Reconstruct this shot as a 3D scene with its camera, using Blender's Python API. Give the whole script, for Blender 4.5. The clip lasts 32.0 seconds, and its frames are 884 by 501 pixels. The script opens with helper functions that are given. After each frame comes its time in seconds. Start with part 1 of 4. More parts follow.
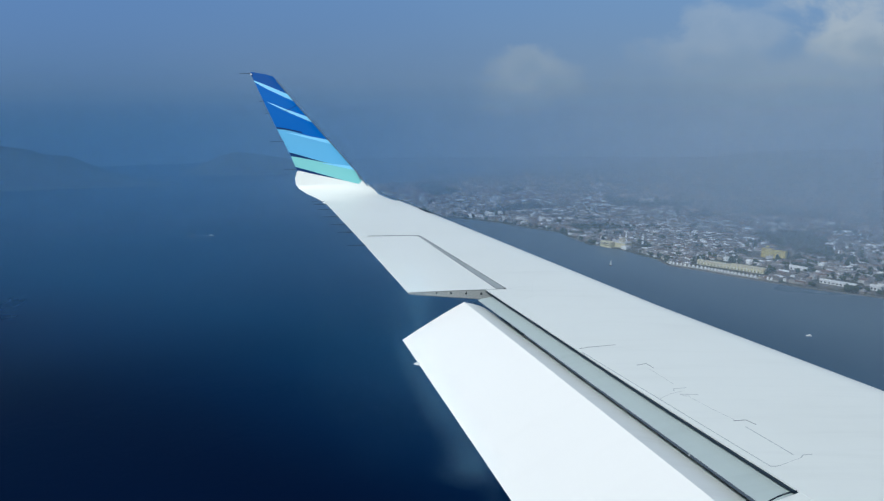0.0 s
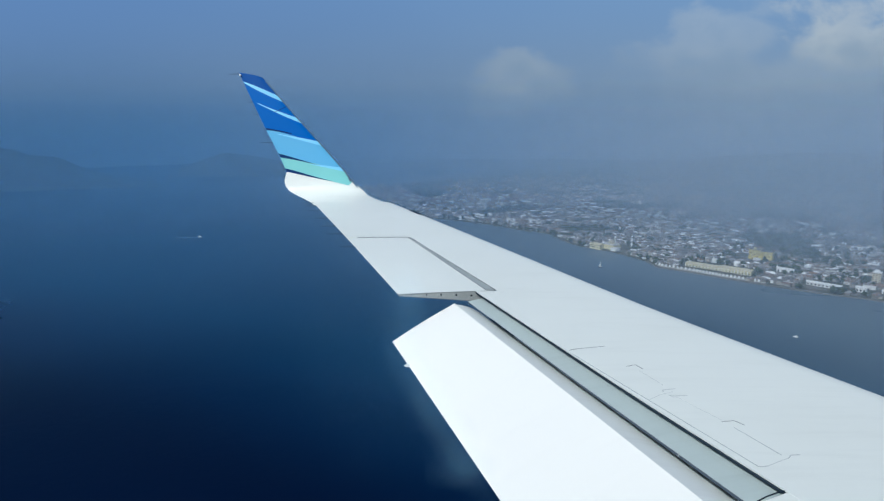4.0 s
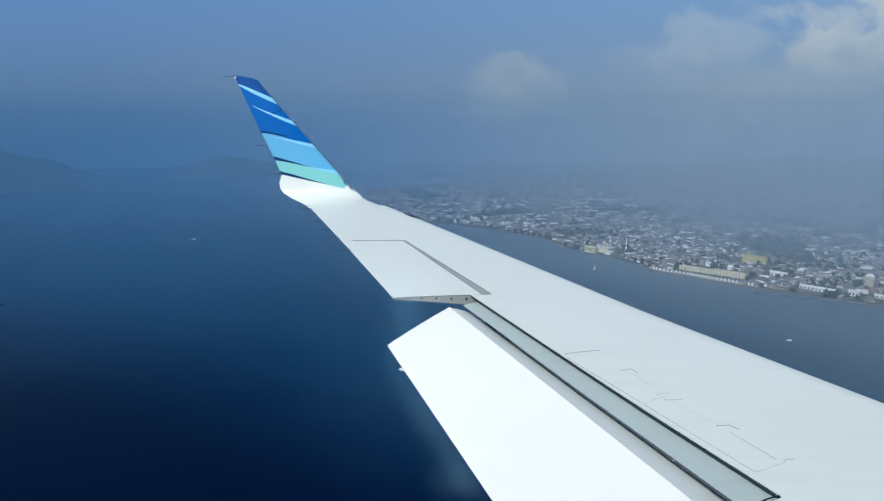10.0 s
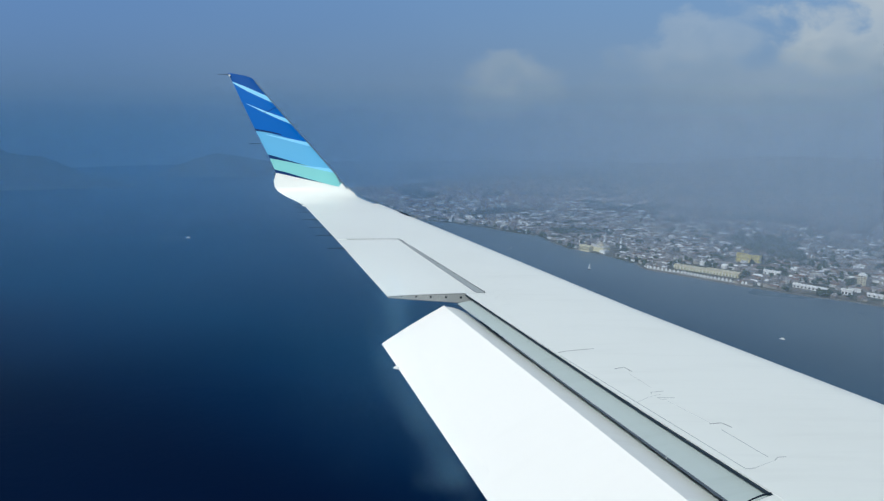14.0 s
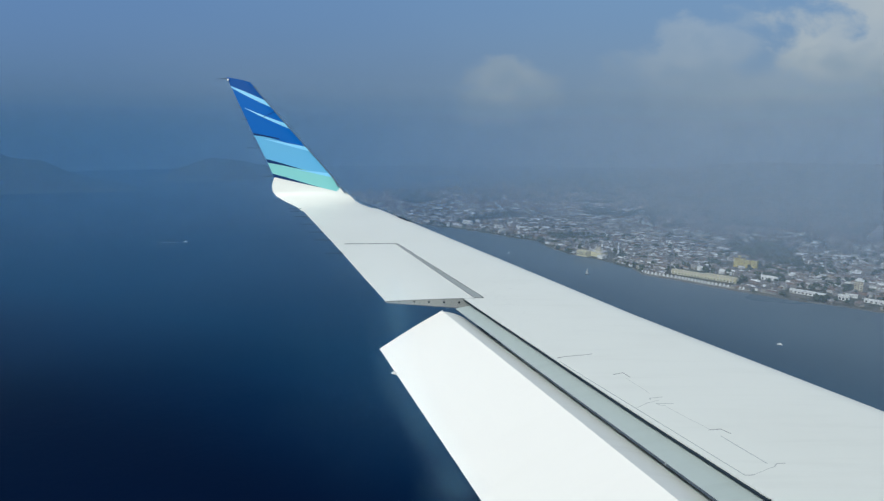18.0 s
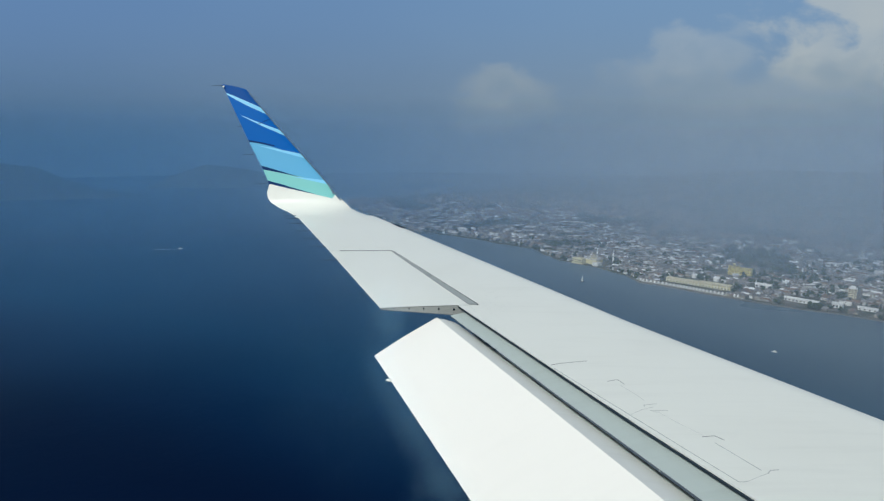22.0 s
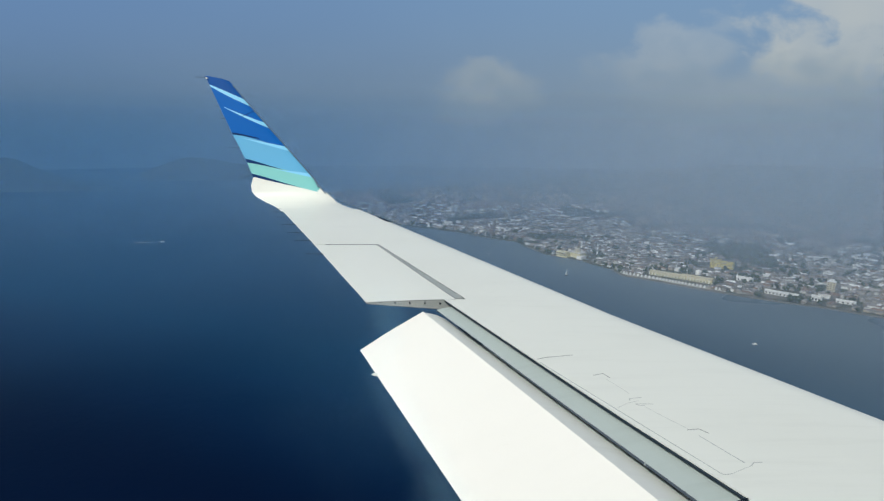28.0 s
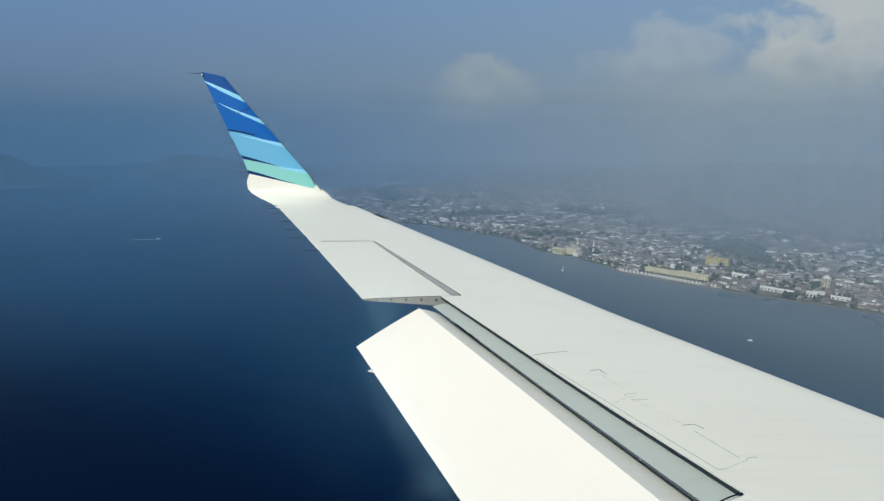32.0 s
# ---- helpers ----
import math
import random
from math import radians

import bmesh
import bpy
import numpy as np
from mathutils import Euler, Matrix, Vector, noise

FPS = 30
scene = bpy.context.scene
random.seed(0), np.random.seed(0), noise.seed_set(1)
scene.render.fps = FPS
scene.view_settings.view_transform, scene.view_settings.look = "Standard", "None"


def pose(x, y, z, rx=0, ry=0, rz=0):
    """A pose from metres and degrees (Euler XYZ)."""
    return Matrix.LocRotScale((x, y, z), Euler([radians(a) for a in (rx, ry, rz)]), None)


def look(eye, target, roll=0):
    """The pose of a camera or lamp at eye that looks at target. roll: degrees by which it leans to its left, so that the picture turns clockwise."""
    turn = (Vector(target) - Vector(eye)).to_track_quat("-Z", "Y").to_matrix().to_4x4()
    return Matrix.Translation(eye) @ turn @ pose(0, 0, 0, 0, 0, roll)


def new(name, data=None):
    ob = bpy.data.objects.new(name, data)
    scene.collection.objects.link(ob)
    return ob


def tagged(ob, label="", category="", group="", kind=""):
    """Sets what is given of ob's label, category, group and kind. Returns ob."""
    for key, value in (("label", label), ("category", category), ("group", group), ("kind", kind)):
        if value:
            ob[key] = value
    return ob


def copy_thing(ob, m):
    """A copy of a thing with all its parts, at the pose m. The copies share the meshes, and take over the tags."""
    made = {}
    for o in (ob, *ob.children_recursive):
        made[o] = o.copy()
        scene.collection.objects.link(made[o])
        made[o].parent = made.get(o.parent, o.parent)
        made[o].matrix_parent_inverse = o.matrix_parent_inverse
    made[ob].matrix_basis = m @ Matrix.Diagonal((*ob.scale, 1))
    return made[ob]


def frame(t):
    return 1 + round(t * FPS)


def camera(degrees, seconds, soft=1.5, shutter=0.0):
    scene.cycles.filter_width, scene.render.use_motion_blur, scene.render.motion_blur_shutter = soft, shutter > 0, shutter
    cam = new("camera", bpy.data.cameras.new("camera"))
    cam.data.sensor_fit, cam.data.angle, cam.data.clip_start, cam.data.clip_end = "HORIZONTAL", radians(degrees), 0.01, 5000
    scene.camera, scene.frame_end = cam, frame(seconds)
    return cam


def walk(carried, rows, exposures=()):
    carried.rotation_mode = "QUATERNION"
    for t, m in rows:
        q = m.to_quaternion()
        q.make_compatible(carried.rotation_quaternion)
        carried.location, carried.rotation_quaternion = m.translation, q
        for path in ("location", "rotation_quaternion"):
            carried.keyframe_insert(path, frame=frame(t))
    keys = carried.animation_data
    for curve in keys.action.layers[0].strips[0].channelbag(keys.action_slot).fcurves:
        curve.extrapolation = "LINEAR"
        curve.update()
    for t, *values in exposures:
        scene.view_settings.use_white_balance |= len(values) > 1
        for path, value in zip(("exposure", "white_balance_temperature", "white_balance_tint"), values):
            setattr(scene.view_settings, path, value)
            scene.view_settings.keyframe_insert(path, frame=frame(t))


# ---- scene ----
ALT = 250.0  # height of the cabin window above the sea

# ---- camera ----
cam = camera(70.0, 32.0, soft=1.3)
ROWS = (
    (0, 0.002, -0.009, 0.002, 78.07, 0.67, 2.05),
    (0.5, 0.001, -0.005, 0.002, 78.29, 0.73, 1.93),
    (1, -0.001, -0.003, 0.006, 78.14, 0.49, 1.62),
    (1.5, 0.002, -0.003, -0.002, 78.18, 0.47, 1.33),
    (2, 0.000, -0.003, -0.000, 78.28, 0.37, 1.36),
    (2.5, 0.001, -0.003, 0.002, 78.31, 0.50, 1.31),
    (3, -0.000, -0.003, 0.003, 78.22, 0.46, 1.25),
    (3.5, 0.001, -0.006, -0.001, 78.22, 0.47, 1.18),
    (5.5, -0.000, 0.000, 0.004, 78.32, 0.36, 1.09),
    (6, 0.002, -0.001, 0.004, 78.40, 0.31, 1.08),
    (6.5, -0.000, -0.002, 0.004, 78.43, 0.35, 1.00),
    (7, -0.001, -0.001, 0.002, 78.43, 0.30, 0.99),
    (7.5, -0.002, -0.000, 0.007, 78.28, 0.34, 1.06),
    (8, 0.000, -0.001, 0.004, 78.42, 0.39, 1.12),
    (8.5, 0.002, -0.002, 0.001, 78.41, 0.43, 0.97),
    (9, 0.001, -0.003, 0.002, 78.36, 0.40, 0.94),
    (9.5, -0.000, -0.002, 0.002, 78.40, 0.44, 0.87),
    (10, -0.002, 0.002, 0.002, 78.50, 0.24, 0.74),
    (10.5, 0.002, -0.004, 0.001, 78.62, 0.19, 0.76),
    (11, 0.000, -0.000, 0.000, 78.52, 0.14, 0.64),
    (11.5, 0.002, -0.003, -0.004, 78.50, 0.16, 0.54),
    (12, -0.000, -0.002, -0.000, 78.52, 0.11, 0.60),
    (12.5, -0.003, 0.000, -0.000, 78.50, 0.13, 0.46),
    (13, 0.002, -0.000, -0.007, 78.52, 0.11, 0.42),
    (13.5, 0.001, -0.003, 0.001, 78.41, 0.13, 0.31),
    (14, 0.002, -0.001, 0.002, 78.37, 0.08, 0.30),
    (14.5, 0.000, -0.000, 0.001, 78.53, 0.08, 0.38),
    (16.5, -0.000, 0.002, 0.000, 78.39, 0.14, 0.18),
    (17, 0.000, 0.004, -0.003, 78.67, 0.07, 0.34),
    (17.5, -0.002, 0.004, 0.002, 78.73, -0.04, 0.25),
    (18, -0.002, 0.007, 0.002, 78.80, -0.08, 0.13),
    (18.5, -0.003, 0.005, 0.003, 78.87, -0.11, 0.10),
    (19, -0.000, 0.000, 0.000, 79.00, -0.00, 0.00),
    (19.5, -0.002, 0.001, 0.003, 79.02, -0.05, 0.01),
    (20, 0.001, 0.000, -0.004, 79.04, -0.03, -0.21),
    (20.5, -0.004, 0.004, -0.001, 78.96, -0.11, -0.40),
    (21, 0.002, -0.003, 0.000, 79.32, 0.01, -0.36),
    (21.5, -0.001, 0.002, 0.001, 79.13, -0.13, -0.27),
    (22, 0.002, 0.001, 0.000, 79.46, -0.23, -0.27),
    (22.5, 0.002, -0.005, -0.003, 79.64, -0.04, -0.57),
    (23, -0.001, 0.005, 0.001, 78.99, -0.12, -0.87),
    (23.5, -0.008, 0.015, 0.004, 78.88, -0.27, -1.03),
    (24, -0.004, 0.011, 0.004, 78.90, -0.32, -0.90),
    (24.5, -0.005, 0.010, 0.005, 78.88, -0.28, -1.10),
    (25, -0.007, 0.010, 0.005, 78.79, -0.35, -1.14),
    (25.5, -0.009, 0.018, 0.007, 78.82, -0.50, -1.31),
    (27.5, -0.009, 0.015, 0.010, 78.71, -0.48, -1.60),
    (28, -0.009, 0.014, 0.004, 78.87, -0.54, -1.60),
    (28.5, -0.010, 0.017, 0.007, 78.82, -0.59, -1.48),
    (29, -0.007, 0.013, 0.003, 78.78, -0.52, -1.50),
    (29.5, -0.014, 0.020, 0.004, 78.76, -0.64, -1.48),
    (30, -0.011, 0.018, 0.005, 78.83, -0.53, -1.61),
    (30.5, -0.009, 0.017, 0.003, 78.82, -0.57, -1.71),
    (31, -0.007, 0.012, 0.001, 78.97, -0.60, -1.83),
    (31.5, -0.006, 0.012, -0.001, 78.83, -0.63, -1.80),
    (32, -0.007, 0.011, 0.001, 78.59, -0.56, -1.93),)
EXPOSURES = ((0, 0.11, 5800, 4), (6, 0.18, 5830, 4), (12, 0.20, 5900, 4), (21, 0.09, 6300, 3), (28, 0.17, 6600, 4), (32, 0.19, 6820, 4))
scene.cycles.transparent_max_bounces = 40
walk(cam, [(t, pose(x, y, ALT + z, a, b, c)) for t, x, y, z, a, b, c in ROWS], EXPOSURES)

# ---- world and sun ----
SUN_DIR = Vector((-0.46, -0.57, 0.68)).normalized()
world = bpy.data.worlds.new("hazy_sky")
scene.world = world
world.use_nodes = True
wt = world.node_tree
wt.nodes.clear()
sky = wt.nodes.new("ShaderNodeTexSky")
sky.sky_type = "NISHITA"
sky.sun_disc = False
sky.sun_elevation = math.asin(SUN_DIR.z)
sky.sun_rotation = math.atan2(SUN_DIR.x, SUN_DIR.y)
sky.altitude = 250
sky.air_density, sky.dust_density, sky.ozone_density = 1.0, 2.0, 1.0
wbg = wt.nodes.new("ShaderNodeBackground")
wbg.inputs["Strength"].default_value = 0.07
wout = wt.nodes.new("ShaderNodeOutputWorld")
wt.links.new(sky.outputs[0], wbg.inputs[0])
wt.links.new(wbg.outputs[0], wout.inputs[0])

sun = new("sun", bpy.data.lights.new("sun", "SUN"))
sun.data.energy, sun.data.angle, sun.data.color = 2.7, radians(0.6), (1.0, 0.97, 0.92)
sun.matrix_world = look(SUN_DIR * 100, (0, 0, 0))


# ---- materials ----
class Graph:
    """A small node graph writer."""

    def __init__(self, name):
        self.mat = bpy.data.materials.new(name)
        self.mat.use_nodes = True
        self.t = self.mat.node_tree
        self.t.nodes.clear()
        self.out = self.t.nodes.new("ShaderNodeOutputMaterial")

    def put(self, socket, v):
        if isinstance(v, bpy.types.NodeSocket):
            self.t.links.new(v, socket)
        elif v is not None:
            socket.default_value = v

    def node(self, kind, **sockets):
        n = self.t.nodes.new(kind)
        for k, v in sockets.items():
            self.put(n.inputs[k.replace("_", " ")], v)
        return n

    def math(self, op, a, b=None, c=None):
        n = self.t.nodes.new("ShaderNodeMath")
        n.operation = op
        for s, v in zip(n.inputs, (a, b, c)):
            self.put(s, v)
        return n.outputs[0]

    def vmath(self, op, a, b=None):
        n = self.t.nodes.new("ShaderNodeVectorMath")
        n.operation = op
        self.put(n.inputs[0], a)
        if b is not None:
            self.put(n.inputs[3] if op == "SCALE" else n.inputs[1], b)
        return n.outputs[1] if op in ("LENGTH", "DOT_PRODUCT", "DISTANCE") else n.outputs[0]

    def split(self, v):
        n = self.t.nodes.new("ShaderNodeSeparateXYZ")
        self.put(n.inputs[0], v)
        return n.outputs

    def join(self, x, y, z):
        n = self.t.nodes.new("ShaderNodeCombineXYZ")
        for s, v in zip(n.inputs, (x, y, z)):
            self.put(s, v)
        return n.outputs[0]

    def steps(self, v, a, b, lo=0.0, hi=1.0):
        n = self.t.nodes.new("ShaderNodeMapRange")
        n.interpolation_type = "SMOOTHSTEP"
        for s, x in zip(n.inputs, (v, a, b, lo, hi)):
            self.put(s, x)
        return n.outputs[0]

    def noise(self, scale, vector=None, detail=4.0, rough=0.55, distort=0.0):
        n = self.t.nodes.new("ShaderNodeTexNoise")
        self.put(n.inputs["Vector"], vector)
        for k, v in (("Scale", scale), ("Detail", detail), ("Roughness", rough), ("Distortion", distort)):
            n.inputs[k].default_value = v
        return n.outputs[0]

    def mix(self, f, a, b):
        n = self.t.nodes.new("ShaderNodeMix")
        n.data_type = "RGBA"
        for i, v in ((0, f), (6, a), (7, b)):
            if isinstance(v, tuple) and len(v) == 3:
                v = (*v, 1)
            self.put(n.inputs[i], v)
        return n.outputs[2]

    def ramp(self, f, *stops):
        n = self.t.nodes.new("ShaderNodeValToRGB")
        e = n.color_ramp.elements
        while len(e) < len(stops):
            e.new(0.5)
        for x, (p, c) in zip(e, stops):
            x.position, x.color = p, (*c, 1)
        self.put(n.inputs[0], f)
        return n.outputs[0]

    def place(self):
        return self.t.nodes.new("ShaderNodeNewGeometry").outputs["Position"]

    def local(self):
        return self.t.nodes.new("ShaderNodeTexCoord").outputs["Object"]

    def bump(self, height, strength, distance):
        n = self.node("ShaderNodeBump", Strength=strength, Distance=distance, Height=height)
        return n.outputs[0]

    def surface(self, colour, rough=0.5, metal=0.0, normal=None, ior=1.45, coat=0.0):
        if isinstance(colour, tuple):
            colour = (*colour, 1)
        n = self.node("ShaderNodeBsdfPrincipled", Base_Color=colour, Roughness=rough, Metallic=metal, IOR=ior, Coat_Weight=coat)
        if normal is not None:
            self.put(n.inputs["Normal"], normal)
        self.t.links.new(n.outputs[0], self.out.inputs[0])
        return self.mat


def paint(name, colour, rough=0.35, dirt=0.10, grain=7.0, coat=0.0, ior=1.45):
    """Aircraft paint: slightly uneven gloss, faint streaks along the airflow and fine grime."""
    g = Graph(name)
    p = g.local()
    x, y, z = g.split(p)
    streak = g.noise(1.0, g.join(g.math("MULTIPLY", x, 1.2), g.math("MULTIPLY", y, grain * 2.0), z), 5, 0.6)
    blotch = g.noise(1.1, p, 3, 0.5)
    speck = g.noise(90.0, p, 2, 0.5)
    m = g.math("ADD", g.steps(streak, 0.45, 0.8, 0, 0.6), g.steps(blotch, 0.4, 0.75, 0, 0.4))
    m = g.math("MULTIPLY", m, dirt)
    dark = tuple(c * 0.55 for c in colour)
    col = g.mix(m, colour, dark)
    r = g.math("ADD", g.math("MULTIPLY", blotch, 0.16), rough - 0.08)
    n = g.bump(g.math("ADD", blotch, g.math("MULTIPLY", speck, 0.02)), 0.05, 0.02)
    return g.surface(col, r, 0.0, n, ior, coat)


def bare_metal(name, colour, rough=0.35, metal=0.85):
    g = Graph(name)
    p = g.local()
    x, y, z = g.split(p)
    b = g.noise(3.0, g.join(x, g.math("MULTIPLY", y, 8.0), z), 4, 0.6)
    col = g.mix(g.steps(b, 0.35, 0.75, 0, 0.5), colour, tuple(c * 0.6 for c in colour))
    return g.surface(col, g.math("ADD", g.math("MULTIPLY", b, 0.25), rough - 0.1), metal)


def speckled(name, colours, rough=0.8, per_island=True, patch=0.02):
    """Roofs and walls of the town: a random tone for each piece, with weathering."""
    g = Graph(name)
    if per_island:
        r = g.t.nodes.new("ShaderNodeNewGeometry").outputs["Random Per Island"]
    else:
        r = g.t.nodes.new("ShaderNodeObjectInfo").outputs["Random"]
    n = len(colours)
    col = g.ramp(r, *[(i / n, c) for i, c in enumerate(colours)])
    col.node.color_ramp.interpolation = "CONSTANT"
    w = g.noise(patch * 10, g.place(), 4, 0.6)
    fine = g.noise(1.2, g.place(), 3, 0.6)
    col = g.mix(g.steps(g.math("ADD", g.math("MULTIPLY", w, 0.6), g.math("MULTIPLY", fine, 0.4)), 0.42, 0.7, 0, 0.35), col, (0.16, 0.15, 0.14))
    return g.surface(col, rough)


WHITE = paint("white_wing_paint", (0.80, 0.818, 0.772), 0.42, 0.17)
FLAP_WHITE = paint("white_flap_paint", (0.875, 0.862, 0.825), 0.45, 0.05)
RIB_GREY = paint("grey_primer_paint", (0.33, 0.345, 0.335), 0.5, 0.3)
VANE_GREY = paint("light_grey_slat_paint", (0.45, 0.515, 0.505), 0.38, 0.3)
SEAL_GREY = paint("grey_seal_paint", (0.37, 0.40, 0.40), 0.5, 0.4)
FAINT_SEAM = paint("faint_grey_seam", (0.48, 0.50, 0.49), 0.6, 0.4)
SEAM = paint("dark_seam_sealant", (0.22, 0.23, 0.23), 0.7, 0.4)
# near-black for dark parts, and for shade painted in slot and holes
DARK = paint("dark_part_and_shade_paint", (0.008, 0.016, 0.028), 0.8, 0.2, ior=1.12)
NAVY = paint("navy_blue_paint", (0.0, 0.030, 0.13), 0.5, ior=1.2)
BLUE = paint("royal_blue_paint", (0.0, 0.115, 0.46), 0.5, ior=1.2)
DEEP = paint("deep_blue_paint", (0.0, 0.072, 0.31), 0.5, ior=1.2)
EDGE_GREY = paint("grey_edge_strip", (0.12, 0.18, 0.25), 0.45)
NOSE_GREY = paint("grey_flap_nose", (0.77, 0.80, 0.785), 0.45, 0.25)
GAP = paint("dark_gap_seal", (0.012, 0.022, 0.036), 0.8, 0.3, ior=1.12)
# the next two colours paint the shade of the flap slots
VANE_SHADE = paint("vane_gap_shade", (0.075, 0.095, 0.120), 0.8, 0.6, ior=1.12)
LIP_SHADE = paint("blue_grey_lip_shade", (0.030, 0.045, 0.062), 0.8, 0.3, ior=1.12)
SKY_BLUE = paint("sky_blue_paint", (0.125, 0.43, 0.71), 0.45, ior=1.3)
PALE_BLUE = paint("pale_blue_paint", (0.25, 0.64, 0.92), 0.3)
TEAL = paint("turquoise_paint", (0.23, 0.60, 0.59), 0.3)
ALLOY = bare_metal("brushed_alloy", (0.42, 0.44, 0.46))
WICK = paint("black_static_wick", (0.05, 0.065, 0.085), 0.9, ior=1.12)


def direction_colours(g):
    """Colour of the hazy distance by direction from the window: (colour, across, up)."""
    d = g.vmath("SUBTRACT", g.place(), (0, 0, ALT))
    x, y, z = g.split(d)
    far = g.math("MAXIMUM", y, 1.0)
    across, up = g.math("DIVIDE", x, far), g.math("DIVIDE", z, far)
    col_l = g.ramp(g.steps(up, -0.06, 0.22), (0.0, HAZE_LOW_L), (0.35, HAZE_MID_L), (1.0, HAZE_TOP_L))
    col_r = g.ramp(g.steps(up, -0.06, 0.22), (0.0, HAZE_LOW_R), (0.35, HAZE_MID_R), (1.0, HAZE_TOP_R))
    wide = g.noise(2.2, g.join(across, g.math("MULTIPLY", up, 2.5), 0.0), 3, 0.5)
    side = g.steps(g.math("ADD", across, g.math("MULTIPLY", g.math("SUBTRACT", wide, 0.5), 0.35)), -0.65, 0.55)
    return g.mix(side, col_l, col_r), across, up


# painted haze colours: darker blue to the left, paler to the right
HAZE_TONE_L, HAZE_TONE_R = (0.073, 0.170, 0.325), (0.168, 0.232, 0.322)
HAZE_LOW_L, HAZE_MID_L, HAZE_TOP_L = (0.066, 0.138, 0.250), (0.112, 0.182, 0.300), (0.122, 0.215, 0.400)
HAZE_LOW_R, HAZE_MID_R, HAZE_TOP_R = (0.138, 0.194, 0.270), (0.200, 0.266, 0.356), (0.175, 0.280, 0.450)


def sky_backdrop_material():
    g = Graph("hazy_sky_and_cloud")
    col, across, up = direction_colours(g)
    p = g.join(across, g.math("MULTIPLY", up, 1.5), 0.0)
    puff = g.noise(11.5, p, 8, 0.56, 0.25)
    soft = g.noise(3.2, p, 4, 0.5)
    total = None
    # soft heaps of cumulus: centre across, centre up, half width, half height, weight
    for a, e, wx, wy, k in ((0.10, 0.046, 0.095, 0.056, 0.85), (0.36, 0.085, 0.11, 0.060, 0.42), (0.41, 0.120, 0.10, 0.055, 0.40), (0.59, 0.120, 0.12, 0.085, 1.0), (0.70, 0.165, 0.16, 0.14, 1.2), (0.56, 0.03, 0.36, 0.085, 0.45)):
        dx = g.math("DIVIDE", g.math("SUBTRACT", across, a), wx)
        dy = g.math("DIVIDE", g.math("SUBTRACT", up, e), wy)
        r = g.math("SQRT", g.math("ADD", g.math("MULTIPLY", dx, dx), g.math("MULTIPLY", dy, dy)))
        r = g.math("ADD", r, g.math("MULTIPLY", g.math("SUBTRACT", puff, 0.5), 2.4))
        m = g.math("MULTIPLY", g.steps(r, 1.05, 0.4), k)
        total = m if total is None else g.math("MAXIMUM", total, m)
    body = g.math("MULTIPLY", g.math("MINIMUM", total, 1.0), g.steps(soft, 0.2, 0.7, 0.55, 1.0))
    # the heaps are brighter towards their lit crowns
    lit = g.mix(g.steps(g.math("ADD", up, g.math("MULTIPLY", puff, 0.24)), 0.13, 0.27), (0.25, 0.30, 0.345), (0.54, 0.53, 0.49))
    col = g.mix(g.math("MULTIPLY", body, 0.65), col, lit)
    e = g.node("ShaderNodeEmission", Color=col, Strength=1.0)
    clear = g.node("ShaderNodeBsdfTransparent")
    mixer = g.node("ShaderNodeMixShader", Fac=g.steps(up, 0.62, 0.36))
    g.t.links.new(clear.outputs[0], mixer.inputs[1])
    g.t.links.new(e.outputs[0], mixer.inputs[2])
    g.t.links.new(mixer.outputs[0], g.out.inputs[0])
    return g.mat


def haze_material(name, density, inland, reach, top):
    """A translucent sheet with haze painted into its colour and alpha, lit by sun and sky: none at the surface, denser
    with height and over the land, gone above.
    """
    g = Graph(name)
    x, y, z = g.split(g.place())
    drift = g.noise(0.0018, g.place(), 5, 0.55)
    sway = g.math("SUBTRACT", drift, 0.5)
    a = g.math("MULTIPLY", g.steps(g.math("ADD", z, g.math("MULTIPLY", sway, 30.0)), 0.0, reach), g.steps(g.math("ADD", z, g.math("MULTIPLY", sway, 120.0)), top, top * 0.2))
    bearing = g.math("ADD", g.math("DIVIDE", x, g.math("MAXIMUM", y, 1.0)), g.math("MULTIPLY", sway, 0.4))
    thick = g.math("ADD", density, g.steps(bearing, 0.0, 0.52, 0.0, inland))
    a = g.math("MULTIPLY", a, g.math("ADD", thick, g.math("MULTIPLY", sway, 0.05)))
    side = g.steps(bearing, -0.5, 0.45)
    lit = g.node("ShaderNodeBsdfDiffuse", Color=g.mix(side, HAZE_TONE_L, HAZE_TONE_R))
    clear = g.node("ShaderNodeBsdfTransparent")
    mixer = g.node("ShaderNodeMixShader", Fac=a)
    g.t.links.new(clear.outputs[0], mixer.inputs[1])
    g.t.links.new(lit.outputs[0], mixer.inputs[2])
    g.t.links.new(mixer.outputs[0], g.out.inputs[0])
    return g.mat


